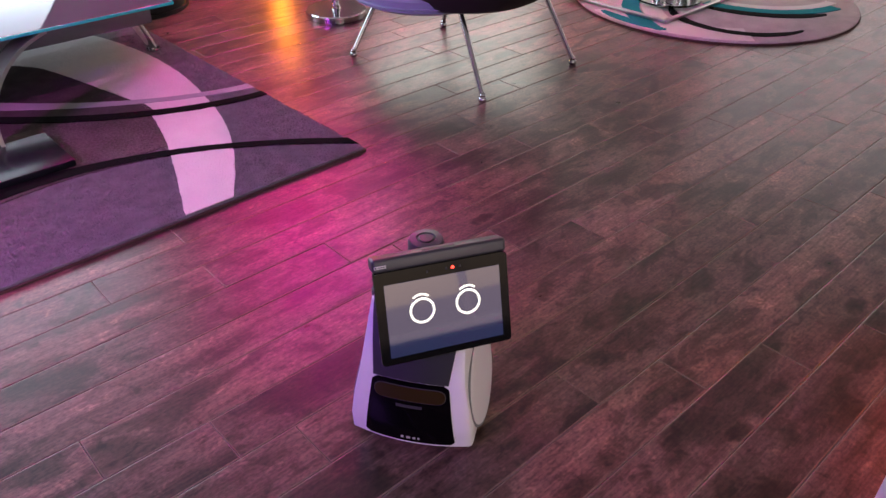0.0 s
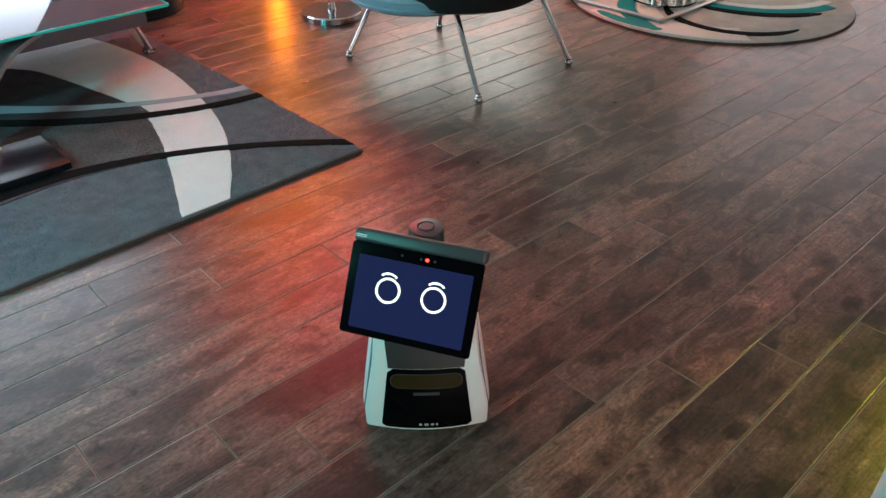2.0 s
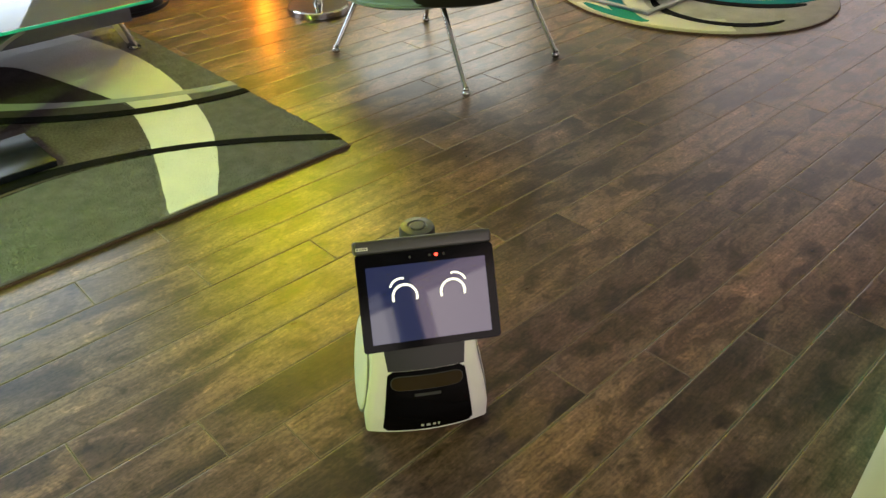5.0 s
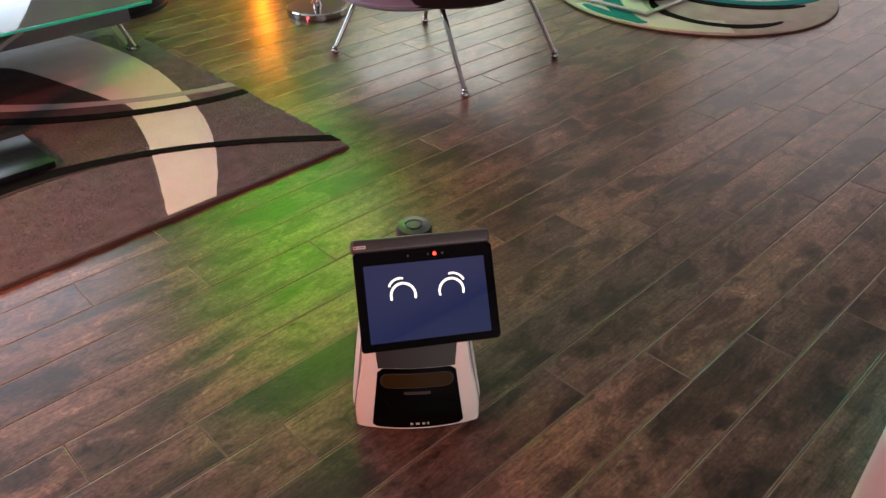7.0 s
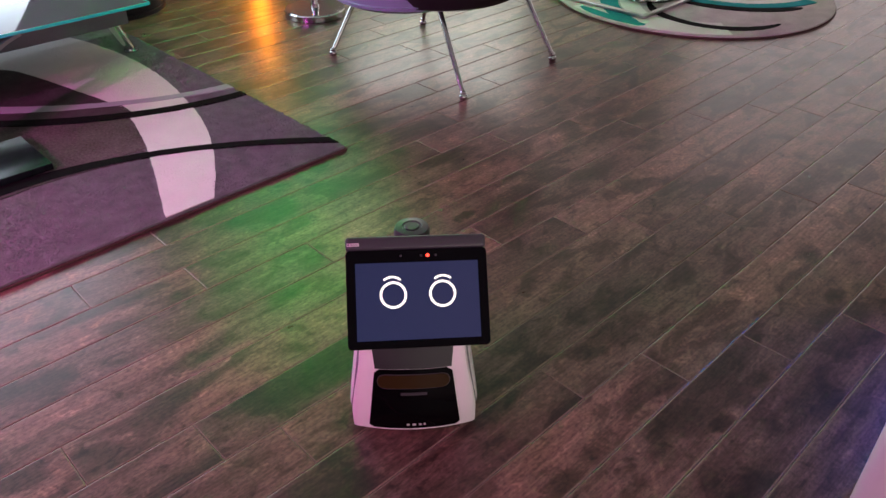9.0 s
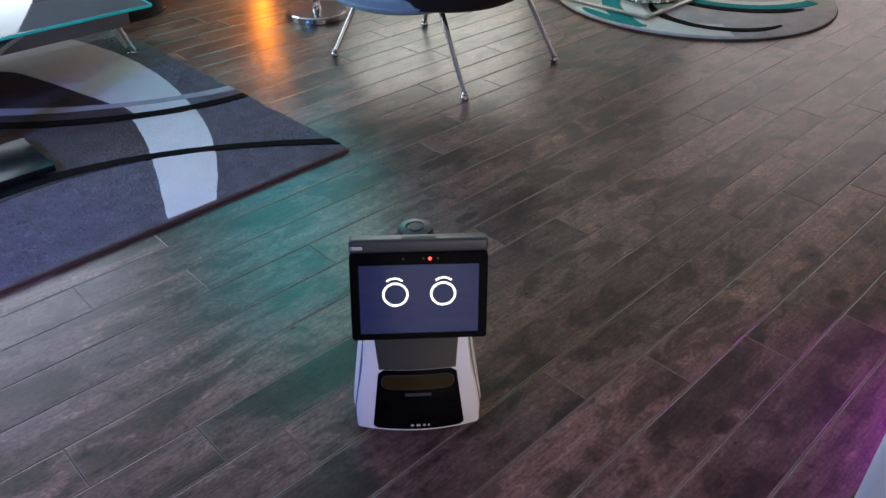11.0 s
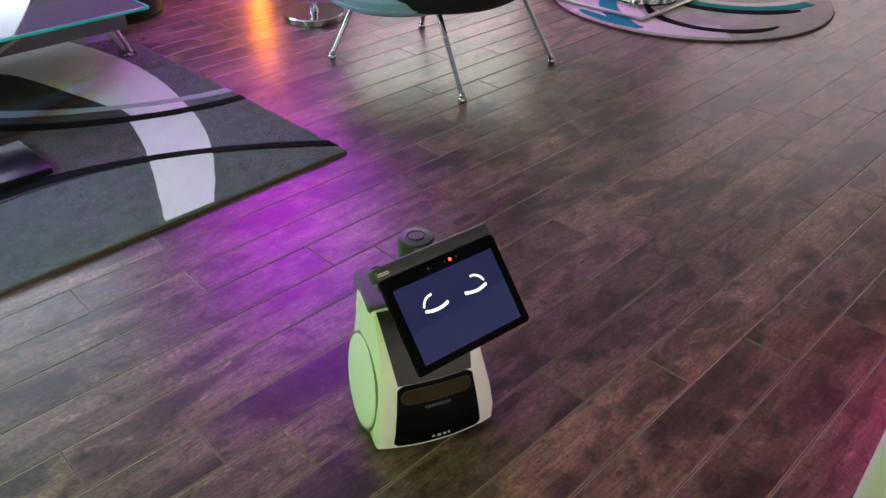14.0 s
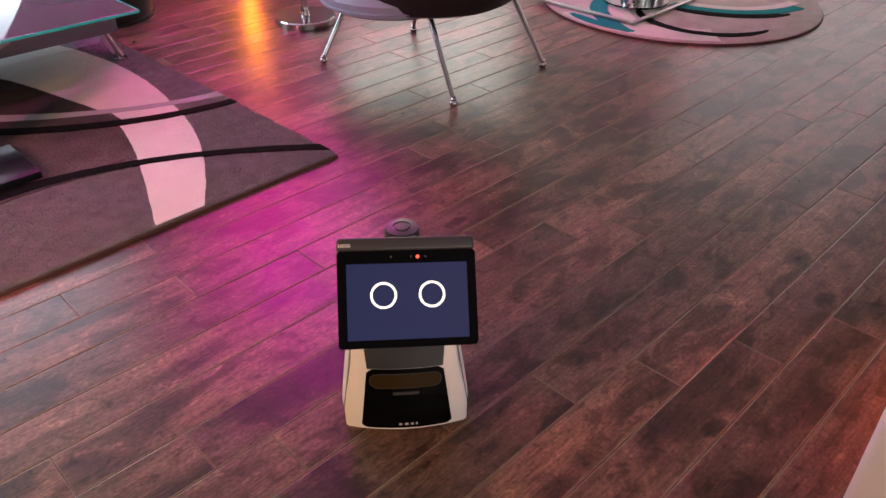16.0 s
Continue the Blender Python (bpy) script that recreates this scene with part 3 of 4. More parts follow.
def round_rug():
    r = thing("round_rug", Matrix(), "round stone-grey rug with teal, ivory and black arcs", "rug")
    cx, cy, R = RC
    m = Matrix.Translation((cx, cy, 0))
    part("backing", lathe([(0, 0.0005), (R + 0.004, 0.0005), (R + 0.006, 0.004), (R + 0.004, 0.008), (0, 0.008)], 120, None, m), BINDING, r)
    part("pile_field", lathe([(0, 0.006), (R, 0.006), (R, 0.013), (R - 0.006, 0.017), (0, 0.017)], 120, None, m), PILE_STONE, r)

    def arc(ax, ay, r0, r1, a0, a1, taper=0.0):
        def inside(p):
            d = Vector(p) - Vector((cx, cy))
            return tuple(Vector((cx, cy)) + d * min(1, (R - 0.008) / d.length))

        def edge(rad, sign):
            return lambda s: inside((ax + (rad + sign * taper * (2 * s - 1) ** 4) * math.cos(radians(a0 + (a1 - a0) * s)), ay + (rad + sign * taper * (2 * s - 1) ** 4) * math.sin(radians(a0 + (a1 - a0) * s))))
        return edge(r0, 1), edge(r1, -1)

    part("ivory_arc", ribbon(*arc(cx, cy, 0.55, 0.725, 158, 226), 0.012, 0.0192), PILE_WHITE, r, "ivory arc")
    part("ivory_arc", ribbon(*arc(3.76, 1.79, 0.40, 0.50, 95, 205), 0.012, 0.0197), PILE_WHITE, r, "ivory arc")
    part("teal_arc", ribbon(*arc(cx, cy, 0.66, 0.722, 160, 193, 0.02), 0.012, 0.0206), PILE_TEAL, r, "teal arc")
    part("teal_patch", ribbon(*arc(3.76, 1.79, 0.51, 0.60, 100, 168, 0.03), 0.012, 0.0209), PILE_TEAL, r, "teal patch")
    part("black_arc", ribbon(*arc(3.76, 1.79, 0.325, 0.375, 118, 262, 0.02), 0.012, 0.0212), PILE_BLACK, r, "black arc")
    part("black_arc", ribbon(*arc(4.28, 2.0, 0.545, 0.60, 182, 245, 0.02), 0.012, 0.0216), PILE_BLACK, r, "black arc")
    part("teal_arc", ribbon(*arc(4.28, 2.0, 0.475, 0.54, 180, 260), 0.012, 0.0214), PILE_TEAL, r, "teal arc")
    part("ivory_arc", ribbon(*arc(4.28, 2.0, 0.415, 0.472, 180, 268), 0.012, 0.0211), PILE_WHITE, r, "ivory arc")


round_rug()


def side_table():
    t = thing("side_table", pose(3.30, 1.94, 0.0215), "side table with flat steel floor frame on round rug", "table")
    L, w, h = 0.62, 0.026, 0.014
    for sx, sy, x, y in ((L, w, L / 2, w / 2), (L, w, L / 2, L - w / 2), (w, L - 2 * w, w / 2, L / 2), (w, L - 2 * w, L - w / 2, L / 2)):
        part("frame_bar", box(sx, sy, h, x, y, h / 2, 0.002), STEEL, t, "flat steel floor bar")
    for x, y in ((L / 2 - 0.05, L / 2 - 0.12), (L / 2 + 0.12, L / 2 - 0.16)):
        part("column", lathe([(0, 0), (0.055, 0), (0.055, 0.05), (0.04, 0.055), (0.04, 0.50), (0, 0.50)], 32, None, Matrix.Translation((x, y, h))), CHROME, t, "chrome column")
    part("foot_plate", lathe([(0, 0), (0.17, 0), (0.17, 0.008), (0, 0.010)], 48, None, Matrix.Translation((L / 2 + 0.03, L / 2 - 0.10, h))), GLASS_TOP, t, "clear glass foot plate")
    part("glass_top", box(0.70, 0.70, 0.012, L / 2, L / 2, 0.54, 0.003), GLASS_TOP, t)


side_table()


def white_cabinet():
    c = thing("white_stool", pose(1.118, 0.125, 0), "white moulded stool with a flared foot", "stool")
    part("pedestal", box(0.34, 0.30, 0.52, 0.17, -0.155, 0.26, 0.028, 5), R_WHITE, c)
    part("seat", box(0.40, 0.36, 0.05, 0.185, -0.165, 0.545, 0.024, 5), R_WHITE, c)


white_cabinet()


# ---- home robot ----
# level: z, half width in front, front, back, bow of the front
LEVELS = ((0.010, 0.116, -0.002, 0.19, 0.015), (0.018, 0.1245, -0.012, 0.205, 0.019), (0.06, 0.1245, -0.016, 0.228, 0.018), (0.11, 0.1175, -0.013, 0.242, 0.014),
          (0.17, 0.1055, -0.004, 0.243, 0.010), (0.23, 0.0995, 0.021, 0.235, 0.006), (0.275, 0.0965, 0.047, 0.218, 0.004), (0.293, 0.0955, 0.060, 0.208, 0.002), (0.300, 0.090, 0.069, 0.202, 0.001))




def at_level(z):
    cols = list(zip(*LEVELS))
    return [float(np.interp(z, cols[0], c)) for c in cols[1:]]


def front_y(x, z):
    hf, y0, _, bow = at_level(z)
    return y0 - bow * (1 - min(1, (x / hf) ** 2))


def body_ring(z):
    hf, y0, y1, bow = at_level(z)
    pts = []
    for i in range(17):
        x = -hf + 0.006 + (2 * hf - 0.012) * i / 16
        pts.append((x, y0 - bow * (1 - (x / hf) ** 2), z))
    hs = max(hf, float(np.interp(z, (0, 0.1, 0.2, 0.26, 0.293, 0.300), (0.125, 0.117, 0.1045, 0.1035, 0.103, 0.098))))
    pts += [(hf - 0.0015, y0 + 0.002, z), (hf, y0 + 0.008, z), (hf + (hs - hf) * 0.7, y0 + 0.04, z), (hs, (y0 + y1) / 2, z), (hs * 0.95, y1 - 0.05, z)]
    for i in range(9):
        a = math.pi * (i + 0.5) / 9
        pts.append((hs * 0.90 * math.cos(a), y1 - 0.045 + 0.045 * math.sin(a), z))
    pts += [(-hs * 0.95, y1 - 0.05, z), (-hs, (y0 + y1) / 2, z), (-hf - (hs - hf) * 0.7, y0 + 0.04, z), (-hf, y0 + 0.008, z), (-hf + 0.0015, y0 + 0.002, z)]
    return pts


def front_patch(z0, z1, half, off, nz=14, nx=16, thick=0.005, corner=0.0):
    """A panel that follows the robot's front, half(z) wide to each side."""
    bm = bmesh.new()
    sheets = []
    for d in (-off, thick):
        rows = []
        for k in range(nz + 1):
            row = []
            for i in range(nx + 1):
                u = -1 + 2 * i / nx
                z = z0 + (z1 - z0) * k / nz
                h = half(z)
                if corner:
                    edge = min(z - z0, z1 - z)
                    if edge < corner:
                        h -= corner - math.sqrt(max(0, corner ** 2 - (corner - edge) ** 2))
                x = u * h
                row.append(bm.verts.new((x, front_y(x, z) + d, z)))
            rows.append(row)
        sheets.append(rows)
    f, b = sheets
    for s in sheets:
        for k in range(nz):
            for i in range(nx):
                bm.faces.new((s[k][i], s[k][i + 1], s[k + 1][i + 1], s[k + 1][i]))
    rim = lambda s: s[0] + [r[-1] for r in s[1:]] + s[-1][-2::-1] + [r[0] for r in s[-2:0:-1]]
    p, q = rim(f), rim(b)
    for i in range(len(p)):
        j = (i + 1) % len(p)
        try:
            bm.faces.new((p[i], p[j], q[j], q[i]))
        except ValueError:
            pass
    return bm


def arc_strip(r, w, a0, a1, n):
    """A flat curved stroke with round ends, in the x-z plane, facing -y."""
    bm = bmesh.new()
    mid = []
    for i in range(n + 1):
        a = radians(a0 + (a1 - a0) * i / n)
        mid.append((a, w / 2))
    ends = [(radians(a0) - w / 2 / r * (1 if a1 > a0 else -1) * s, w / 2 * math.sqrt(1 - s * s)) for s in (0.97, 0.7, 0.35)]
    tail = [(radians(a1) + w / 2 / r * (1 if a1 > a0 else -1) * s, w / 2 * math.sqrt(1 - s * s)) for s in (0.35, 0.7, 0.97)]
    rows = []
    for a, h in (mid if abs(a1 - a0) >= 360 else ends + mid + tail):
        c = Vector((math.cos(a), 0, math.sin(a)))
        rows.append([bm.verts.new(c * (r + s * h) + Vector((0, y, 0))) for s, y in ((-1, 0), (-1, -0.0004), (1, -0.0004), (1, 0))])
    for p, q in zip(rows, rows[1:]):
        for i in range(4):
            bm.faces.new((p[i], p[(i + 1) % 4], q[(i + 1) % 4], q[i]))
    bm.faces.new(rows[0]), bm.faces.new(rows[-1])
    return bm


PAN = (0.005, 0.098)
EYE_R = 0.0218


def home_robot():
    r = thing("home_robot", Matrix(), "small white and black home robot with a lit face screen", "robot")
    body = part("body", loft([body_ring(z) for z in np.interp(np.linspace(0, 8, 41), range(9), [lv[0] for lv in LEVELS])]), R_WHITE, r, "white moulded plastic body")
    lower = part("front_panel", front_patch(0.0235, 0.168, lambda z: 0.0925 - (z - 0.0235) * 0.118, 0.0016, 18, 16, 0.004, 0.010), R_BLACK, r, "glossy black front panel")
    part("upper_panel", front_patch(0.1695, 0.2965, lambda z: 0.0745 + (z - 0.1695) * 0.115, 0.0014, 14), R_GREY, r, "charcoal upper panel")
    # pill-shaped sensor window with a thin rim
    part("sensor_rim", front_patch(0.1265, 0.1585, lambda z: 0.0715, 0.0024, 14, 12, 0.003, 0.0159), R_SEAM, lower)
    part("sensor_window", front_patch(0.128, 0.157, lambda z: 0.070, 0.0032, 14, 12, 0.003, 0.0144), R_SMOKE, lower, "pill-shaped smoked sensor window")
    # faint bar of reflected light below the window, modelled as a thin paler strip
    part("reflection_bar", front_patch(0.112, 0.118, lambda z: 0.026, 0.0024, 4, 8, 0.003), R_SEAM, lower)
    for x, w in ((-0.013, 0.006), (-0.001, 0.008), (0.011, 0.006), (0.020, 0.004)):
        z = 0.036
        part("sensor", box(w, 0.002, 0.005, x, front_y(x, z) - 0.0022, z, 0.0006), MARK, lower, "small pale sensor")
    for s in (-1, 1):
        side = pose(0, 0, 0, 0, 90 * s, 0)
        w = part("wheel", lathe([(0.02, -0.012), (0.098, -0.012), (0.1015, -0.008), (0.1015, 0.004), (0.100, 0.0066), (0.0975, 0.0066), (0.096, 0.0045), (0.02, 0.0045)], 64, None, side), R_RIM, r, "large wheel with a dark rim")
        part("tyre", lathe([(0.099, -0.0115), (0.1035, -0.008), (0.1035, -0.003), (0.099, 0.0005)], 64, None, side), R_RUBBER, w)
        part("hub_cover", lathe([(0, 0.0095), (0.055, 0.0093), (0.088, 0.0086), (0.0945, 0.0074), (0.0958, 0.0060), (0.0958, 0.003), (0, 0.003)], 64, None, side), R_WHITE, w, "smooth white wheel cover")
        w.location = (s * 0.1135, 0.0965, 0.1045)
    part("caster", lathe([(0, -0.012), (0.022, -0.012), (0.026, -0.006), (0.026, 0.006), (0.022, 0.012), (0, 0.012)], 24, None, pose(0, 0.21, 0.0265, 0, 90, 0)), R_RUBBER, r)
    # flat charcoal deck with round corners and two cup wells
    deck = []
    for cx, cy, a in ((0.072, 0.170, 0), (-0.072, 0.170, 90), (-0.086, 0.082, 180), (0.086, 0.082, 270)):
        rad = 0.028 if cy > 0.1 else 0.014
        deck += [(cx + rad * math.cos(radians(a + 15 * k)), cy + rad * math.sin(radians(a + 15 * k))) for k in range(7)]
    mid = Vector((0, 0.13))
    shrink = lambda f: [tuple(mid + (Vector(q) - mid) * f) for q in deck]
    top = part("top_deck", loft([[(x, y, z) for x, y in shrink(f)] for f, z in ((1.0, 0.290), (1.0, 0.3045), (0.985, 0.3062), (0.95, 0.3068))]), R_DECK, r, "charcoal top deck of the body")
    for y in (0.170, 0.118):
        part("cup_well", lathe([(0, 0.3068), (0.019, 0.3069), (0.0205, 0.3076), (0.0215, 0.3066)], 32, None, Matrix.Translation((-0.048, y, 0))), R_BLACK, top, "round black well")
    # turret with the periscope mast, turns with the head
    t = part("turret", lathe([(0, 0.30), (0.036, 0.30), (0.0345, 0.34), (0.0335, 0.418), (0.031, 0.424), (0.0185, 0.4255), (0.017, 0.4235), (0, 0.4235)], 48), R_BAR, r, "graphite mast")
    box(0.050, 0.052, 0.030, 0, -0.035, 0.418 - 0.012, 0.008, 3, bm=(arm := bmesh.new()))
    part("arm", arm, R_BAR, t)
    p = part("periscope", lathe([(0, 0.37), (0.0145, 0.37), (0.0145, 0.4235), (0.0125, 0.4258), (0, 0.4262)], 32), R_BEZEL, t, "black pop-up periscope camera")
    part("cap", lathe([(0, 0.4264), (0.0125, 0.4262), (0.0142, 0.4245), (0.0142, 0.4205), (0, 0.4205)], 32), R_BAR, p)
    part("lens", box(0.006, 0.002, 0.007, 0, -0.0142, 0.410, 0.0006), MARK, p)
    # head: origin at the middle of the lit screen, face towards -y
    h = part("head", box(0.249, 0.013, 0.174, 0, 0.0085, 0.0045, 0.005, 3), R_BEZEL, r, "black tablet head")
    gl = bmesh.new()
    R0 = 0.007
    outline = []
    for cx, cz, a in ((0.125 - R0, 0.0906 - R0, 0), (-0.125 + R0, 0.0906 - R0, 90), (-0.125 + R0, -0.081 + R0, 180), (0.125 - R0, -0.081 + R0, 270)):
        for k in range(6):
            b = radians(a + 18 * k)
            outline.append((cx + R0 * math.cos(b), cz + R0 * math.sin(b)))
    loft([[(x, y, z) for x, z in outline] for y in (0.0022, 0.0002)], True, gl)
    part("glass_front", gl, R_BEZEL, h, "black glass bezel")
    part("screen", box(0.2175, 0.0008, 0.136, 0, 0.0, 0, 0.0002, 1), SCREEN, h, "dark blue lit screen", False)
    part("hinge_bar", box(0.250, 0.034, 0.0255, 0, 0.0165, 0.1034, 0.0065, 5), R_BAR, h, "graphite hinge bar")
    part("bar_latch", box(0.062, 0.012, 0.0012, 0, 0.012, 0.1158, 0.0004), R_SEAM, h)
    part("sticker", box(0.0215, 0.0006, 0.0056, -0.1115, -0.0007, 0.1015, 0.0002), STICKER, h, "small pale sticker with a printed line")
    part("printed_line", box(0.013, 0.0004, 0.0012, -0.1095, -0.0011, 0.1015), STICKER_INK, h)
    part("printed_mark", box(0.003, 0.0004, 0.003, -0.1195, -0.0011, 0.1015), STICKER_INK, h)
    part("recording_light", lathe([(0, 0), (0.0032, 0.0), (0.0030, 0.0007), (0, 0.001)], 20, None, pose(0.0198, 0.0, 0.0795, 90, 0, 0)), LED, h, "glowing red light")
    for x in (-0.028, 0.008, 0.034):
        part("camera_dot", lathe([(0, 0), (0.0024, 0.0), (0.0022, 0.0004), (0, 0.0005)], 16, None, pose(x, 0.0002, 0.0795, 90, 0, 0)), R_SEAM, h)
    # each eye is a ring of short curved strokes that slide together and apart
    eyes = {}
    for side in ("left", "right"):
        strokes = [part("eye_stroke", arc_strip(EYE_R, 0.0042, 75, 105, 8), EYE, h) for _ in range(16)]
        eyes[side] = (strokes, part("eyebrow", arc_strip(EYE_R, 0.0038, 52, 128, 18), EYE, h))
    return r, t, p, h, eyes, [o for o in r.children if o.name.startswith("wheel")]


ROBOT, TURRET, PERISCOPE, HEAD, EYES, WHEELS = home_robot()


# ---- added colour wheels and brackets for the stand-in spotlights, out of view ----
def colour_wheel(spot, gel, label):
    m = look(*spot)
    at = (m @ pose(0.10, 0, -0.05)).translation
    back = (m.to_3x3() @ Vector((0, 0, 1))).normalized()
    hang = thing("added_spot_bracket", Matrix.Translation((at.x, at.y, ZC)), "black spotlight bracket hung from the ceiling", "lamp", "party lights")
    knee = at + back * 0.02
    drop = part("bracket", rod_between(tuple(knee - Vector((at.x, at.y, ZC))), (back.x * 0.02, back.y * 0.02, 0.0), 0.008, 0.008), SEAT_SHELL, hang)
    part("axle", rod_between(tuple(at - back * 0.004 - Vector((at.x, at.y, ZC))), tuple(knee + back * 0.01 - Vector((at.x, at.y, ZC))), 0.006, 0.006), SEAT_SHELL, hang)
    w = thing("colour_wheel", m @ pose(0.10, 0, -0.05), label, "lamp")
    part("tinted_disc", lathe([(0.0, 0.0), (0.155, 0.0)], 96), gel, w)
    part("hub", lathe([(0, -0.004), (0.018, -0.004), (0.018, 0.004), (0, 0.004)], 24), SEAT_SHELL, w)
    part("rim", lathe([(0.154, -0.003), (0.158, -0.003), (0.158, 0.003), (0.154, 0.003), (0.154, -0.003)], 96), SEAT_SHELL, w)
    return w


WHEEL_WALL = colour_wheel(SPOT_WALL, GEL_STRONG, "turning tinted glass wheel of a party light")
WHEELS_BAR = [colour_wheel(head, gel, "turning tinted glass wheel of a party light") for head, gel in zip(SPOT_BAR, (GEL_PALE, GEL_SOFT, GEL_PALE))]
WHEEL_LOW = colour_wheel(SPOT_LOW, GEL_STRONG, "turning tinted glass wheel of a party light")


# ---- plank floor ----
PW, PY = 0.1298, 0.245
TURN = pose(0.4, 1.0, 0, 0, 0, -0.7) @ pose(-0.4, -1.0, 0)
# butt joints that lie in the open floor: row -> x
BUTTS = {0: (1.747,), 1: (1.496,), 2: (1.267, 2.415), 3: (1.058, 2.222), 4: (1.967, 3.055), 5: (0.539, 1.729, 2.856), 6: (0.413, 1.585, 2.76), 7: (1.366, 2.524), 8: (3.457,), 9: (0.975,), 10: (0.668, 1.852), 11: (0.42, 1.628), 13: (2.211,), 15: (2.506,)}
FIRST, LAST, BOARD = -18, 32, 1.168


def plank_ends():
    rnd = random.Random(11)
    rows = {}
    for k in range(FIRST, LAST + 1):
        cuts = list(BUTTS.get(k, (rnd.uniform(0.0, 1.2),)))
        while cuts[0] > X0 + 0.2:
            cuts.insert(0, cuts[0] - BOARD + rnd.uniform(-0.01, 0.01))
        while cuts[-1] < X1 - 0.2:
            cuts.append(cuts[-1] + BOARD + rnd.uniform(-0.01, 0.01))
        rows[k] = cuts
    return rows


def plank_mesh(length):
    """One board with eased edges, its top at z = 0."""
    bm = bmesh.new()
    L, W, e = length / 2 - 0.0006, PW / 2 - 0.0007, 0.0018
    loft([[(-L, -W, -0.014), (L, -W, -0.014), (L, W, -0.014), (-L, W, -0.014)], [(-L, -W, -0.0010), (L, -W, -0.0010), (L, W, -0.0010), (-L, W, -0.0010)],
          [(-L + 0.0012, -W + e, -0.00025), (L - 0.0012, -W + e, -0.00025), (L - 0.0012, W - e, -0.00025), (-L + 0.0012, W - e, -0.00025)],
          [(-L + 0.0022, -W + 2 * e, 0), (L - 0.0022, -W + 2 * e, 0), (L - 0.0022, W - 2 * e, 0), (-L + 0.0022, W - 2 * e, 0)]], True, bm)
    me = bpy.data.meshes.new("plank")
    bmesh.ops.recalc_face_normals(bm, faces=bm.faces)
    bm.to_mesh(me)
    bm.free()
    me.materials.append(WOOD)
    me.materials.append(EDGE_GLINT)
    # the sloping edge faces take the painted glint
    for f in me.polygons:
        f.material_index = 1 if 0.2 < f.normal.z < 0.9995 else 0
    return me


def plank_floor():
    floor = part("floor", box(X1 - X0 + 0.2, Y1 - Y0 + 0.2, 0.05, (X0 + X1) / 2, (Y0 + Y1) / 2, -0.0395), JOINT, None)
    tagged(floor, "smoked dark hardwood plank floor with eased joints", "floor", kind="structure")
    rest = []
    rnd = random.Random(5)
    for k, cuts in plank_ends().items():
        y = PY + (k + 0.5) * PW
        for a, b in zip(cuts, cuts[1:]):
            a, b = max(a, X0 - 0.05), min(b, X1 + 0.05)
            if b - a < 0.02:
                continue
            c = TURN @ Vector(((a + b) / 2, y, 0))
            m = Matrix.Translation((c.x, c.y, rnd.uniform(-0.0006, 0.0))) @ pose(0, 0, 0, rnd.uniform(-0.12, 0.12), 0, -0.7)
            if b > 0.0 and a < 5.4 and -0.05 < y < 4.5 and abs(y - a) < 4.3:
                ob = new("plank", plank_mesh(b - a))
                ob.parent, ob.matrix_local = floor, m
            else:
                rest.append((m, b - a))
    bm = bmesh.new()
    for m, length in rest:
        L, W = length / 2 - 0.001, PW / 2 - 0.001
        loft([[tuple(m @ Vector((sx * L, sy * W, z))) for sx, sy in ((-1, -1), (1, -1), (1, 1), (-1, 1))] for z in (-0.014, 0)], True, bm)
    tagged(part("planks", bm, WOOD, floor, smooth=False), kind="stuff")


plank_floor()


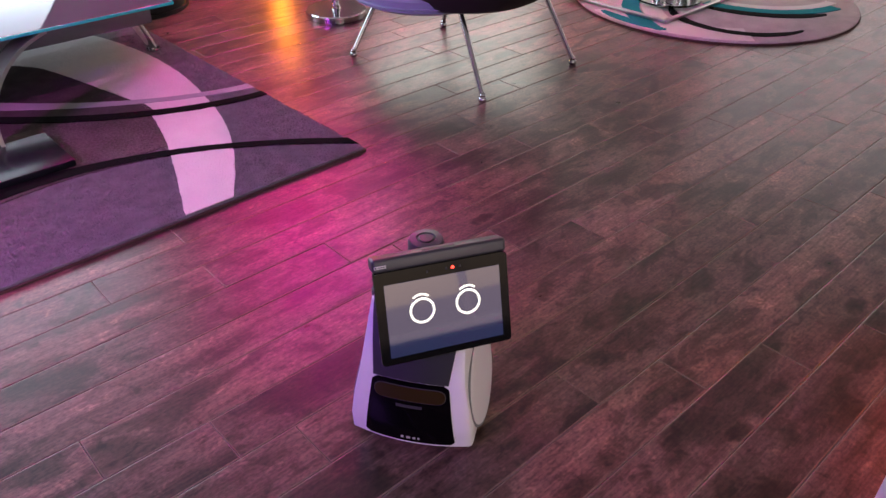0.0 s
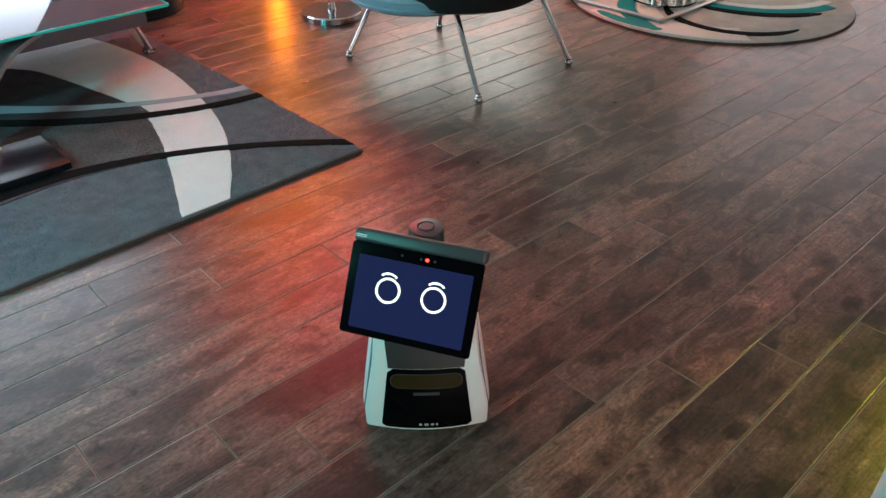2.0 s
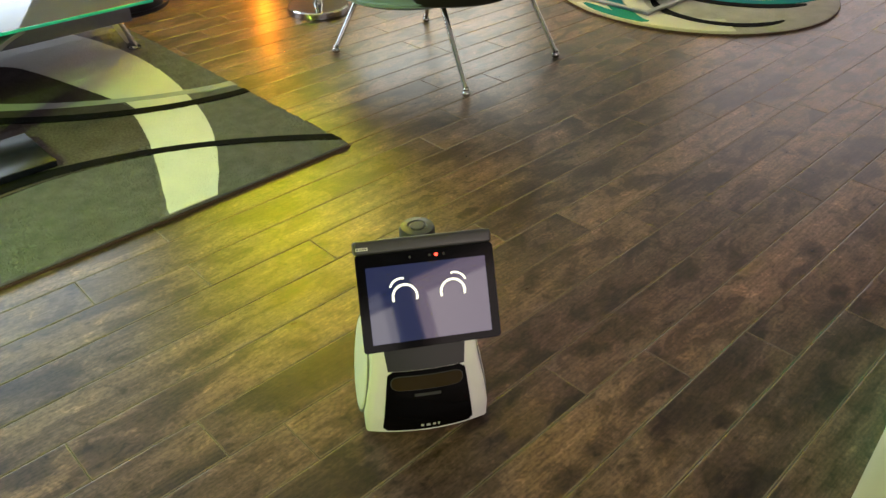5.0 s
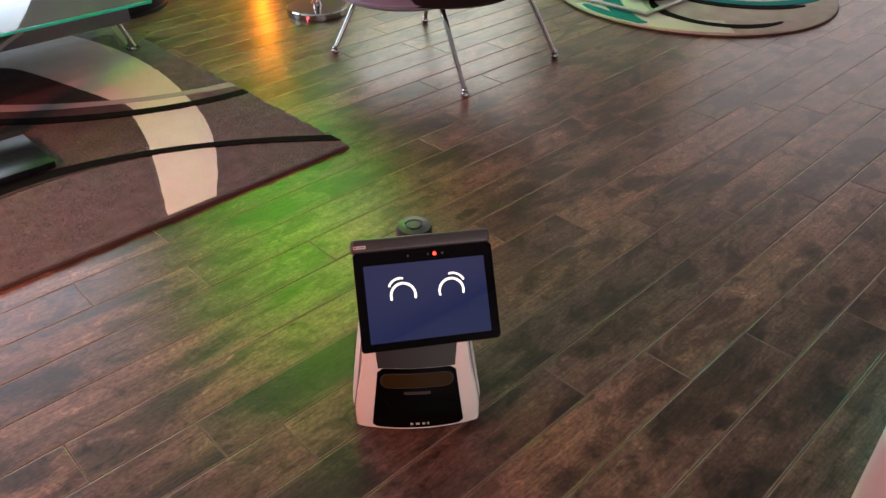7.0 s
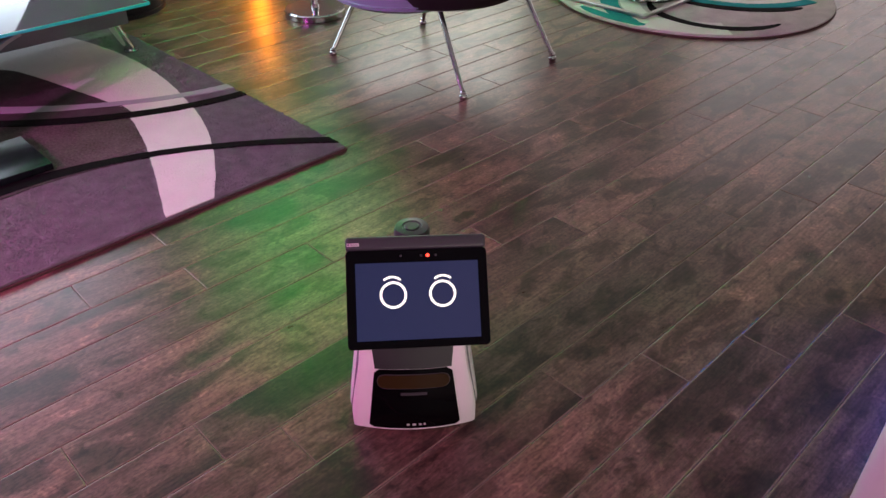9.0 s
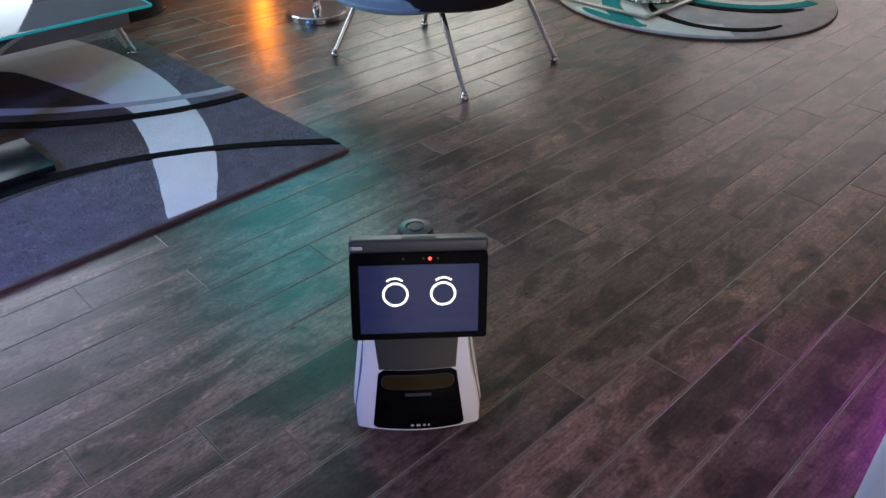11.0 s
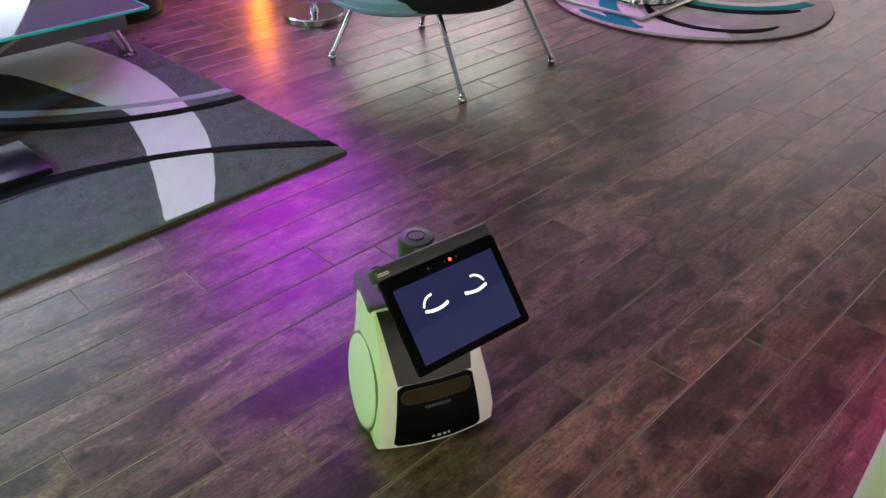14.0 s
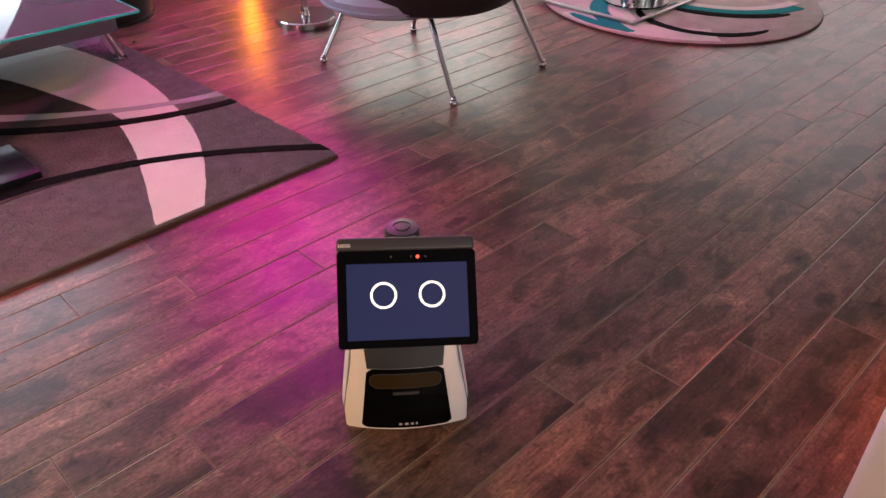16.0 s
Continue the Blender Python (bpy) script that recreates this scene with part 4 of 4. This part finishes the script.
def motions():
    # robot: seconds, place, turn; head: place, tilt, lean, turn
    rows = [
        (0, 0.6997, 0.8315, -56.5, 0.7443, 0.7858, 0.3322, -19.5, 2.0, -22.6),
        (0.5, 0.7035, 0.8338, -58.3, 0.7274, 0.7412, 0.3770, -55.3, 1.4, -23.5),
        (1, 0.7031, 0.8352, -59.3, 0.7233, 0.7943, 0.3354, -20.2, 1.4, -37.1),
        (1.5, 0.7093, 0.8349, -58.7, 0.7286, 0.8000, 0.3323, -20.8, 1.0, -38.8),
        (2, 0.7476, 0.8357, -41.6, 0.7172, 0.8439, 0.3365, -30.6, 1.4, -60.5),
        (2.5, 0.7432, 0.8609, -55.2, 0.6818, 0.8541, 0.3870, -58.0, 0.1, -73.1),
        (3, 0.7420, 0.8575, -54.9, 0.7322, 0.8365, 0.3427, -28.2, 1.5, -52.8),
        (3.5, 0.7474, 0.8120, -33.3, 0.7205, 0.7861, 0.3539, -42.9, 1.1, -38.7),
        (4, 0.7508, 0.8023, -30.1, 0.7228, 0.7841, 0.3461, -36.2, 2.1, -36.8),
        (6.5, 0.7437, 0.8290, -40.5, 0.7624, 0.7808, 0.3478, -32.7, 1.3, -19.9),
        (7, 0.7423, 0.8267, -40.6, 0.7369, 0.7845, 0.3541, -38.4, 2.3, -31.6),
        (7.5, 0.7444, 0.8339, -41.9, 0.7278, 0.8009, 0.3507, -38.2, 1.5, -41.5),
        (8, 0.7440, 0.8547, -51.7, 0.7534, 0.7914, 0.3584, -41.0, 2.4, -28.9),
        (8.5, 0.7427, 0.8529, -51.8, 0.7665, 0.8083, 0.3383, -23.8, 1.7, -26.6),
        (9, 0.7436, 0.8310, -41.6, 0.7255, 0.7919, 0.3589, -41.6, 1.8, -38.6),
        (11.5, 0.7468, 0.8312, -40.7, 0.7534, 0.8332, 0.3264, -10.4, 1.1, -42.0),
        (12, 0.7462, 0.8154, -35.2, 0.6962, 0.8577, 0.3391, -32.7, 0.8, -73.8),
        (12.5, 0.7501, 0.7850, -27.3, 0.6625, 0.8070, 0.3757, -51.7, 0.3, -67.4),
        (13, 0.7558, 0.7890, -24.1, 0.7004, 0.8244, 0.3359, -23.8, 0.8, -64.8),
        (13.5, 0.7568, 0.7900, -24.1, 0.7770, 0.7866, 0.3269, -11.6, 1.6, -5.6),
        (14, 0.7563, 0.7911, -24.0, 0.7698, 0.7371, 0.3616, -42.3, 0.9, -6.5),
        (14.5, 0.7491, 0.8133, -32.6, 0.6827, 0.8041, 0.3775, -56.0, 1.4, -55.8),
        (15, 0.7465, 0.8298, -40.3, 0.7371, 0.8389, 0.3286, -15.3, 1.7, -51.9),
        (15.5, 0.7505, 0.8360, -40.8, 0.7616, 0.8372, 0.3241, -11.5, 1.8, -38.6),
        (16, 0.7575, 0.8466, -40.8, 0.7412, 0.8135, 0.3520, -40.2, 2.8, -38.3),
    ]
    base = {r[0]: pose(r[1], r[2], 0, 0, 0, r[3]) for r in rows}
    walk(ROBOT, [(t, m) for t, m in base.items()])
    walk(HEAD, [(r[0], base[r[0]].inverted() @ pose(*r[4:])) for r in rows])
    walk(TURRET, [(r[0], pose(*PAN, 0, 0, 0, r[9] - r[3])) for r in rows])
    for w in WHEELS:
        s = 1 if w.location.x > 0 else -1
        walk(w, [(r[0], pose(s * 0.1135, 0.0965, 0.1045, 0, -8.5 * s, 0) @ pose(0, 0, 0, s * (r[3] + 41) * 0.95, 0, 0)) for r in rows])
    up = pose(0, 0, 0.033)
    walk(PERISCOPE, [(0, pose(0, 0, 0)), (0.3, up), (0.7, up), (1.0, pose(0, 0, 0)), (2.0, pose(0, 0, 0)), (2.3, up), (2.7, up), (3.0, pose(0, 0, 0)), (16, pose(0, 0, 0))])
    # eyes: seconds, left x z, right x z, brow left x z turn, brow right x z turn
    looks = [
        (0, -0.0435, 0.0108, 0.0435, 0.0108, -0.0442, 0.0189, 0, 0.0442, 0.0189, 0),
        (0.5, -0.0430, 0.0217, 0.0422, 0.0051, -0.0363, 0.0395, 0, 0.0511, 0.0221, 0),
        (1, -0.0435, 0.0108, 0.0435, 0.0108, -0.0442, 0.0251, 0, 0.0442, 0.0251, 0),
        (1.5, -0.0435, 0.0108, 0.0435, 0.0108, -0.0448, 0.0198, 0, 0.0448, 0.0198, 0),
        (2, -0.0435, 0.0108, 0.0435, 0.0108, -0.0449, 0.0202, 0, 0.0449, 0.0202, 0),
        (2.5, -0.0435, 0.0108, 0.0435, 0.0108, -0.0448, 0.0318, 0, 0.0448, 0.0318, 0),
        (3, -0.0435, 0.0108, 0.0435, 0.0108, -0.0446, 0.0241, 0, 0.0446, 0.0241, 0),
        (3.5, -0.0435, 0.0108, 0.0435, 0.0108, -0.0461, 0.0185, 15, 0.0461, 0.0185, -15),
        (4, -0.0435, 0.0108, 0.0435, 0.0108, -0.0486, 0.0221, 25, 0.0486, 0.0221, -25),
        (6.5, -0.0435, 0.0108, 0.0435, 0.0108, -0.0469, 0.0224, 28, 0.0469, 0.0224, -28),
        (7, -0.0435, 0.0108, 0.0435, 0.0108, -0.0471, 0.0200, 26, 0.0471, 0.0200, -26),
        (7.5, -0.0435, 0.0108, 0.0435, 0.0108, -0.0516, 0.0209, 15, 0.0516, 0.0209, -15),
        (8, -0.0435, 0.0108, 0.0435, 0.0108, -0.0449, 0.0204, 0, 0.0449, 0.0204, 0),
        (8.5, -0.0435, 0.0108, 0.0435, 0.0108, -0.0446, 0.0214, 0, 0.0446, 0.0214, 0),
        (9, -0.0435, 0.0108, 0.0435, 0.0108, -0.0447, 0.0209, 0, 0.0447, 0.0209, 0),
        (11.5, -0.0435, 0.0108, 0.0435, 0.0108, -0.0445, 0.0202, 0, 0.0445, 0.0202, 0),
        (12, -0.0435, 0.0108, 0.0435, 0.0108, -0.0435, 0.0108, 0, 0.0435, 0.0108, 0),
        (12.5, -0.0435, 0.0108, 0.0435, 0.0108, -0.0435, 0.0154, 0, 0.0435, 0.0154, 0),
        (13, -0.0435, 0.0108, 0.0435, 0.0108, -0.0435, 0.0108, 0, 0.0435, 0.0108, 0),
        (13.25, -0.0435, 0.0108, 0.0435, 0.0108, -0.0440, 0.0125, 15, 0.0440, 0.0125, -15),
        (13.5, -0.0435, 0.0108, 0.0435, 0.0108, -0.0449, 0.0153, 35, 0.0449, 0.0153, -35),
        (14, -0.0435, 0.0108, 0.0435, 0.0108, -0.0454, 0.0153, 35, 0.0454, 0.0153, -35),
        (14.5, -0.0435, 0.0108, 0.0435, 0.0108, -0.0465, 0.0142, 30, 0.0465, 0.0142, -30),
        (15, -0.0435, 0.0108, 0.0435, 0.0108, -0.0470, 0.0157, 28, 0.0470, 0.0157, -28),
        (15.5, -0.0435, 0.0229, 0.0435, 0.0229, -0.0473, 0.0375, 25, 0.0473, 0.0375, -25),
        (16, -0.0435, 0.0108, 0.0435, 0.0108, -0.0435, 0.0108, 0, 0.0435, 0.0108, 0),
    ]
    # size of the eye, how far its ring is drawn together from below, how far the lid is shut
    forms = {0.5: (1.22, 1, 0), 1.5: (1, 1, 0.15), 2.5: (1.23, 1, 0), 3.5: (1.02, 0.95, 0), 4: (1, 0.52, 0), 6.5: (1, 0.52, 0), 7: (1, 0.52, 0), 7.5: (1, 0.86, 0), 12: (1.02, 1, 0), 12.5: (1.22, 1, 0),
             13: (1.0, 1, 0), 13.25: (1.05, 1, 0.5), 13.5: (0.75, 1, 1), 14: (0.82, 1, 1), 14.5: (1, 1, 1), 15: (1, 1, 0.68)}

    def stroke_at(q, i, k):
        size, gather, shut = forms.get(q[0], (1, 1, 0))
        a = radians(90 + (-180 + 22.5 * (k + 0.5)) * gather)
        R, sag = EYE_R * size, 0.0012 * shut
        c, n = math.cos(a), math.sin(a)
        x, z = R * c, R * n * (1 - shut) + sag * (2 * c * c - 1)
        out = math.atan2(n, c * (1 - shut * 0.999))
        if out < -math.pi / 2 - 1e-6:
            out += 2 * math.pi
        out += math.atan(4 * sag * c / R)
        return pose(q[i] + x - EYE_R * math.cos(out), -0.0010 - 0.00006 * ((k * 5) % 16), q[i + 1] + z - EYE_R * math.sin(out), 0, 90 - math.degrees(out), 0)

    for side, i in (("left", 1), ("right", 3)):
        strokes, brow = EYES[side]
        j = 5 if side == "left" else 8
        for k, ob in enumerate(strokes):
            walk(ob, [(q[0], stroke_at(q, i, k)) for q in looks])
        walk(brow, [(q[0], pose(q[j], -0.0006, q[j + 1], 0, -q[j + 2], 0)) for q in looks])
    # hue of each stand-in colour spot: seconds, turns
    bar = [(0, 0.74), (0.5, 0.71), (1, 0.64), (1.5, 0.58), (2, 0.51), (2.5, 0.46), (3, 0.42), (3.5, 0.40), (4, 0.37), (5.2, 0.2), (6.5, 0.04), (7, 0.03), (7.5, 0.0), (8, -0.02), (8.5, -0.06), (9, -0.09), (10.2, -0.25), (11.5, -0.41), (12, -0.48), (12.5, -0.54), (13, -0.6), (13.5, -0.65), (14, -0.72), (14.5, -0.79), (15, -0.85), (15.5, -0.89), (16, -0.92)]
    for wheel, spot, hues in (
        (WHEEL_WALL, SPOT_WALL, [(0, 0.945), (0.5, 0.955), (1, 0.975), (1.5, 0.99), (2, 1.02), (2.5, 1.055), (3, 1.07), (3.5, 1.078), (4, 1.085), (5.2, 1.18), (6.4, 1.30), (7, 1.31), (8, 1.34), (9, 1.37), (10.2, 1.46), (11.5, 1.56), (12, 1.61), (12.5, 1.66), (13, 1.69), (13.5, 1.74), (14, 1.78), (15, 1.85), (16, 1.925)]),
        (WHEELS_BAR[0], SPOT_BAR[0], [(0, 0.86), (0.5, 0.84), (1, 0.75), (1.5, 0.62), (2, 0.54), (2.5, 0.50), (3.5, 0.47), (4, 0.45), (5.2, 0.22), (6.5, 0.02), (7, 0.0), (8, -0.05), (9, -0.12), (10.2, -0.27), (11.5, -0.43), (12, -0.48), (13, -0.50), (13.5, -0.48), (14, -0.40), (14.5, -0.28), (15, -0.16), (16, -0.06)]),
        (WHEELS_BAR[1], SPOT_BAR[1], bar),
        (WHEELS_BAR[2], SPOT_BAR[2], [(t, h - 0.02) for t, h in bar]),
        (WHEEL_LOW, SPOT_LOW, [(0, 0.01), (1.5, 0.13), (3.5, 0.27), (5, 0.39), (7, 0.47), (9, 0.65), (11, 0.8), (12.5, 0.89), (14.5, 0.96), (16, 1.01)]),
    ):
        axis = look(*spot) @ pose(0.10, 0, -0.05)
        # the beam passes on the hub's -x side
        walk(wheel, [(t, axis @ pose(0, 0, 0, 0, 0, 180 - 360 * h)) for t, h in hues])


motions()
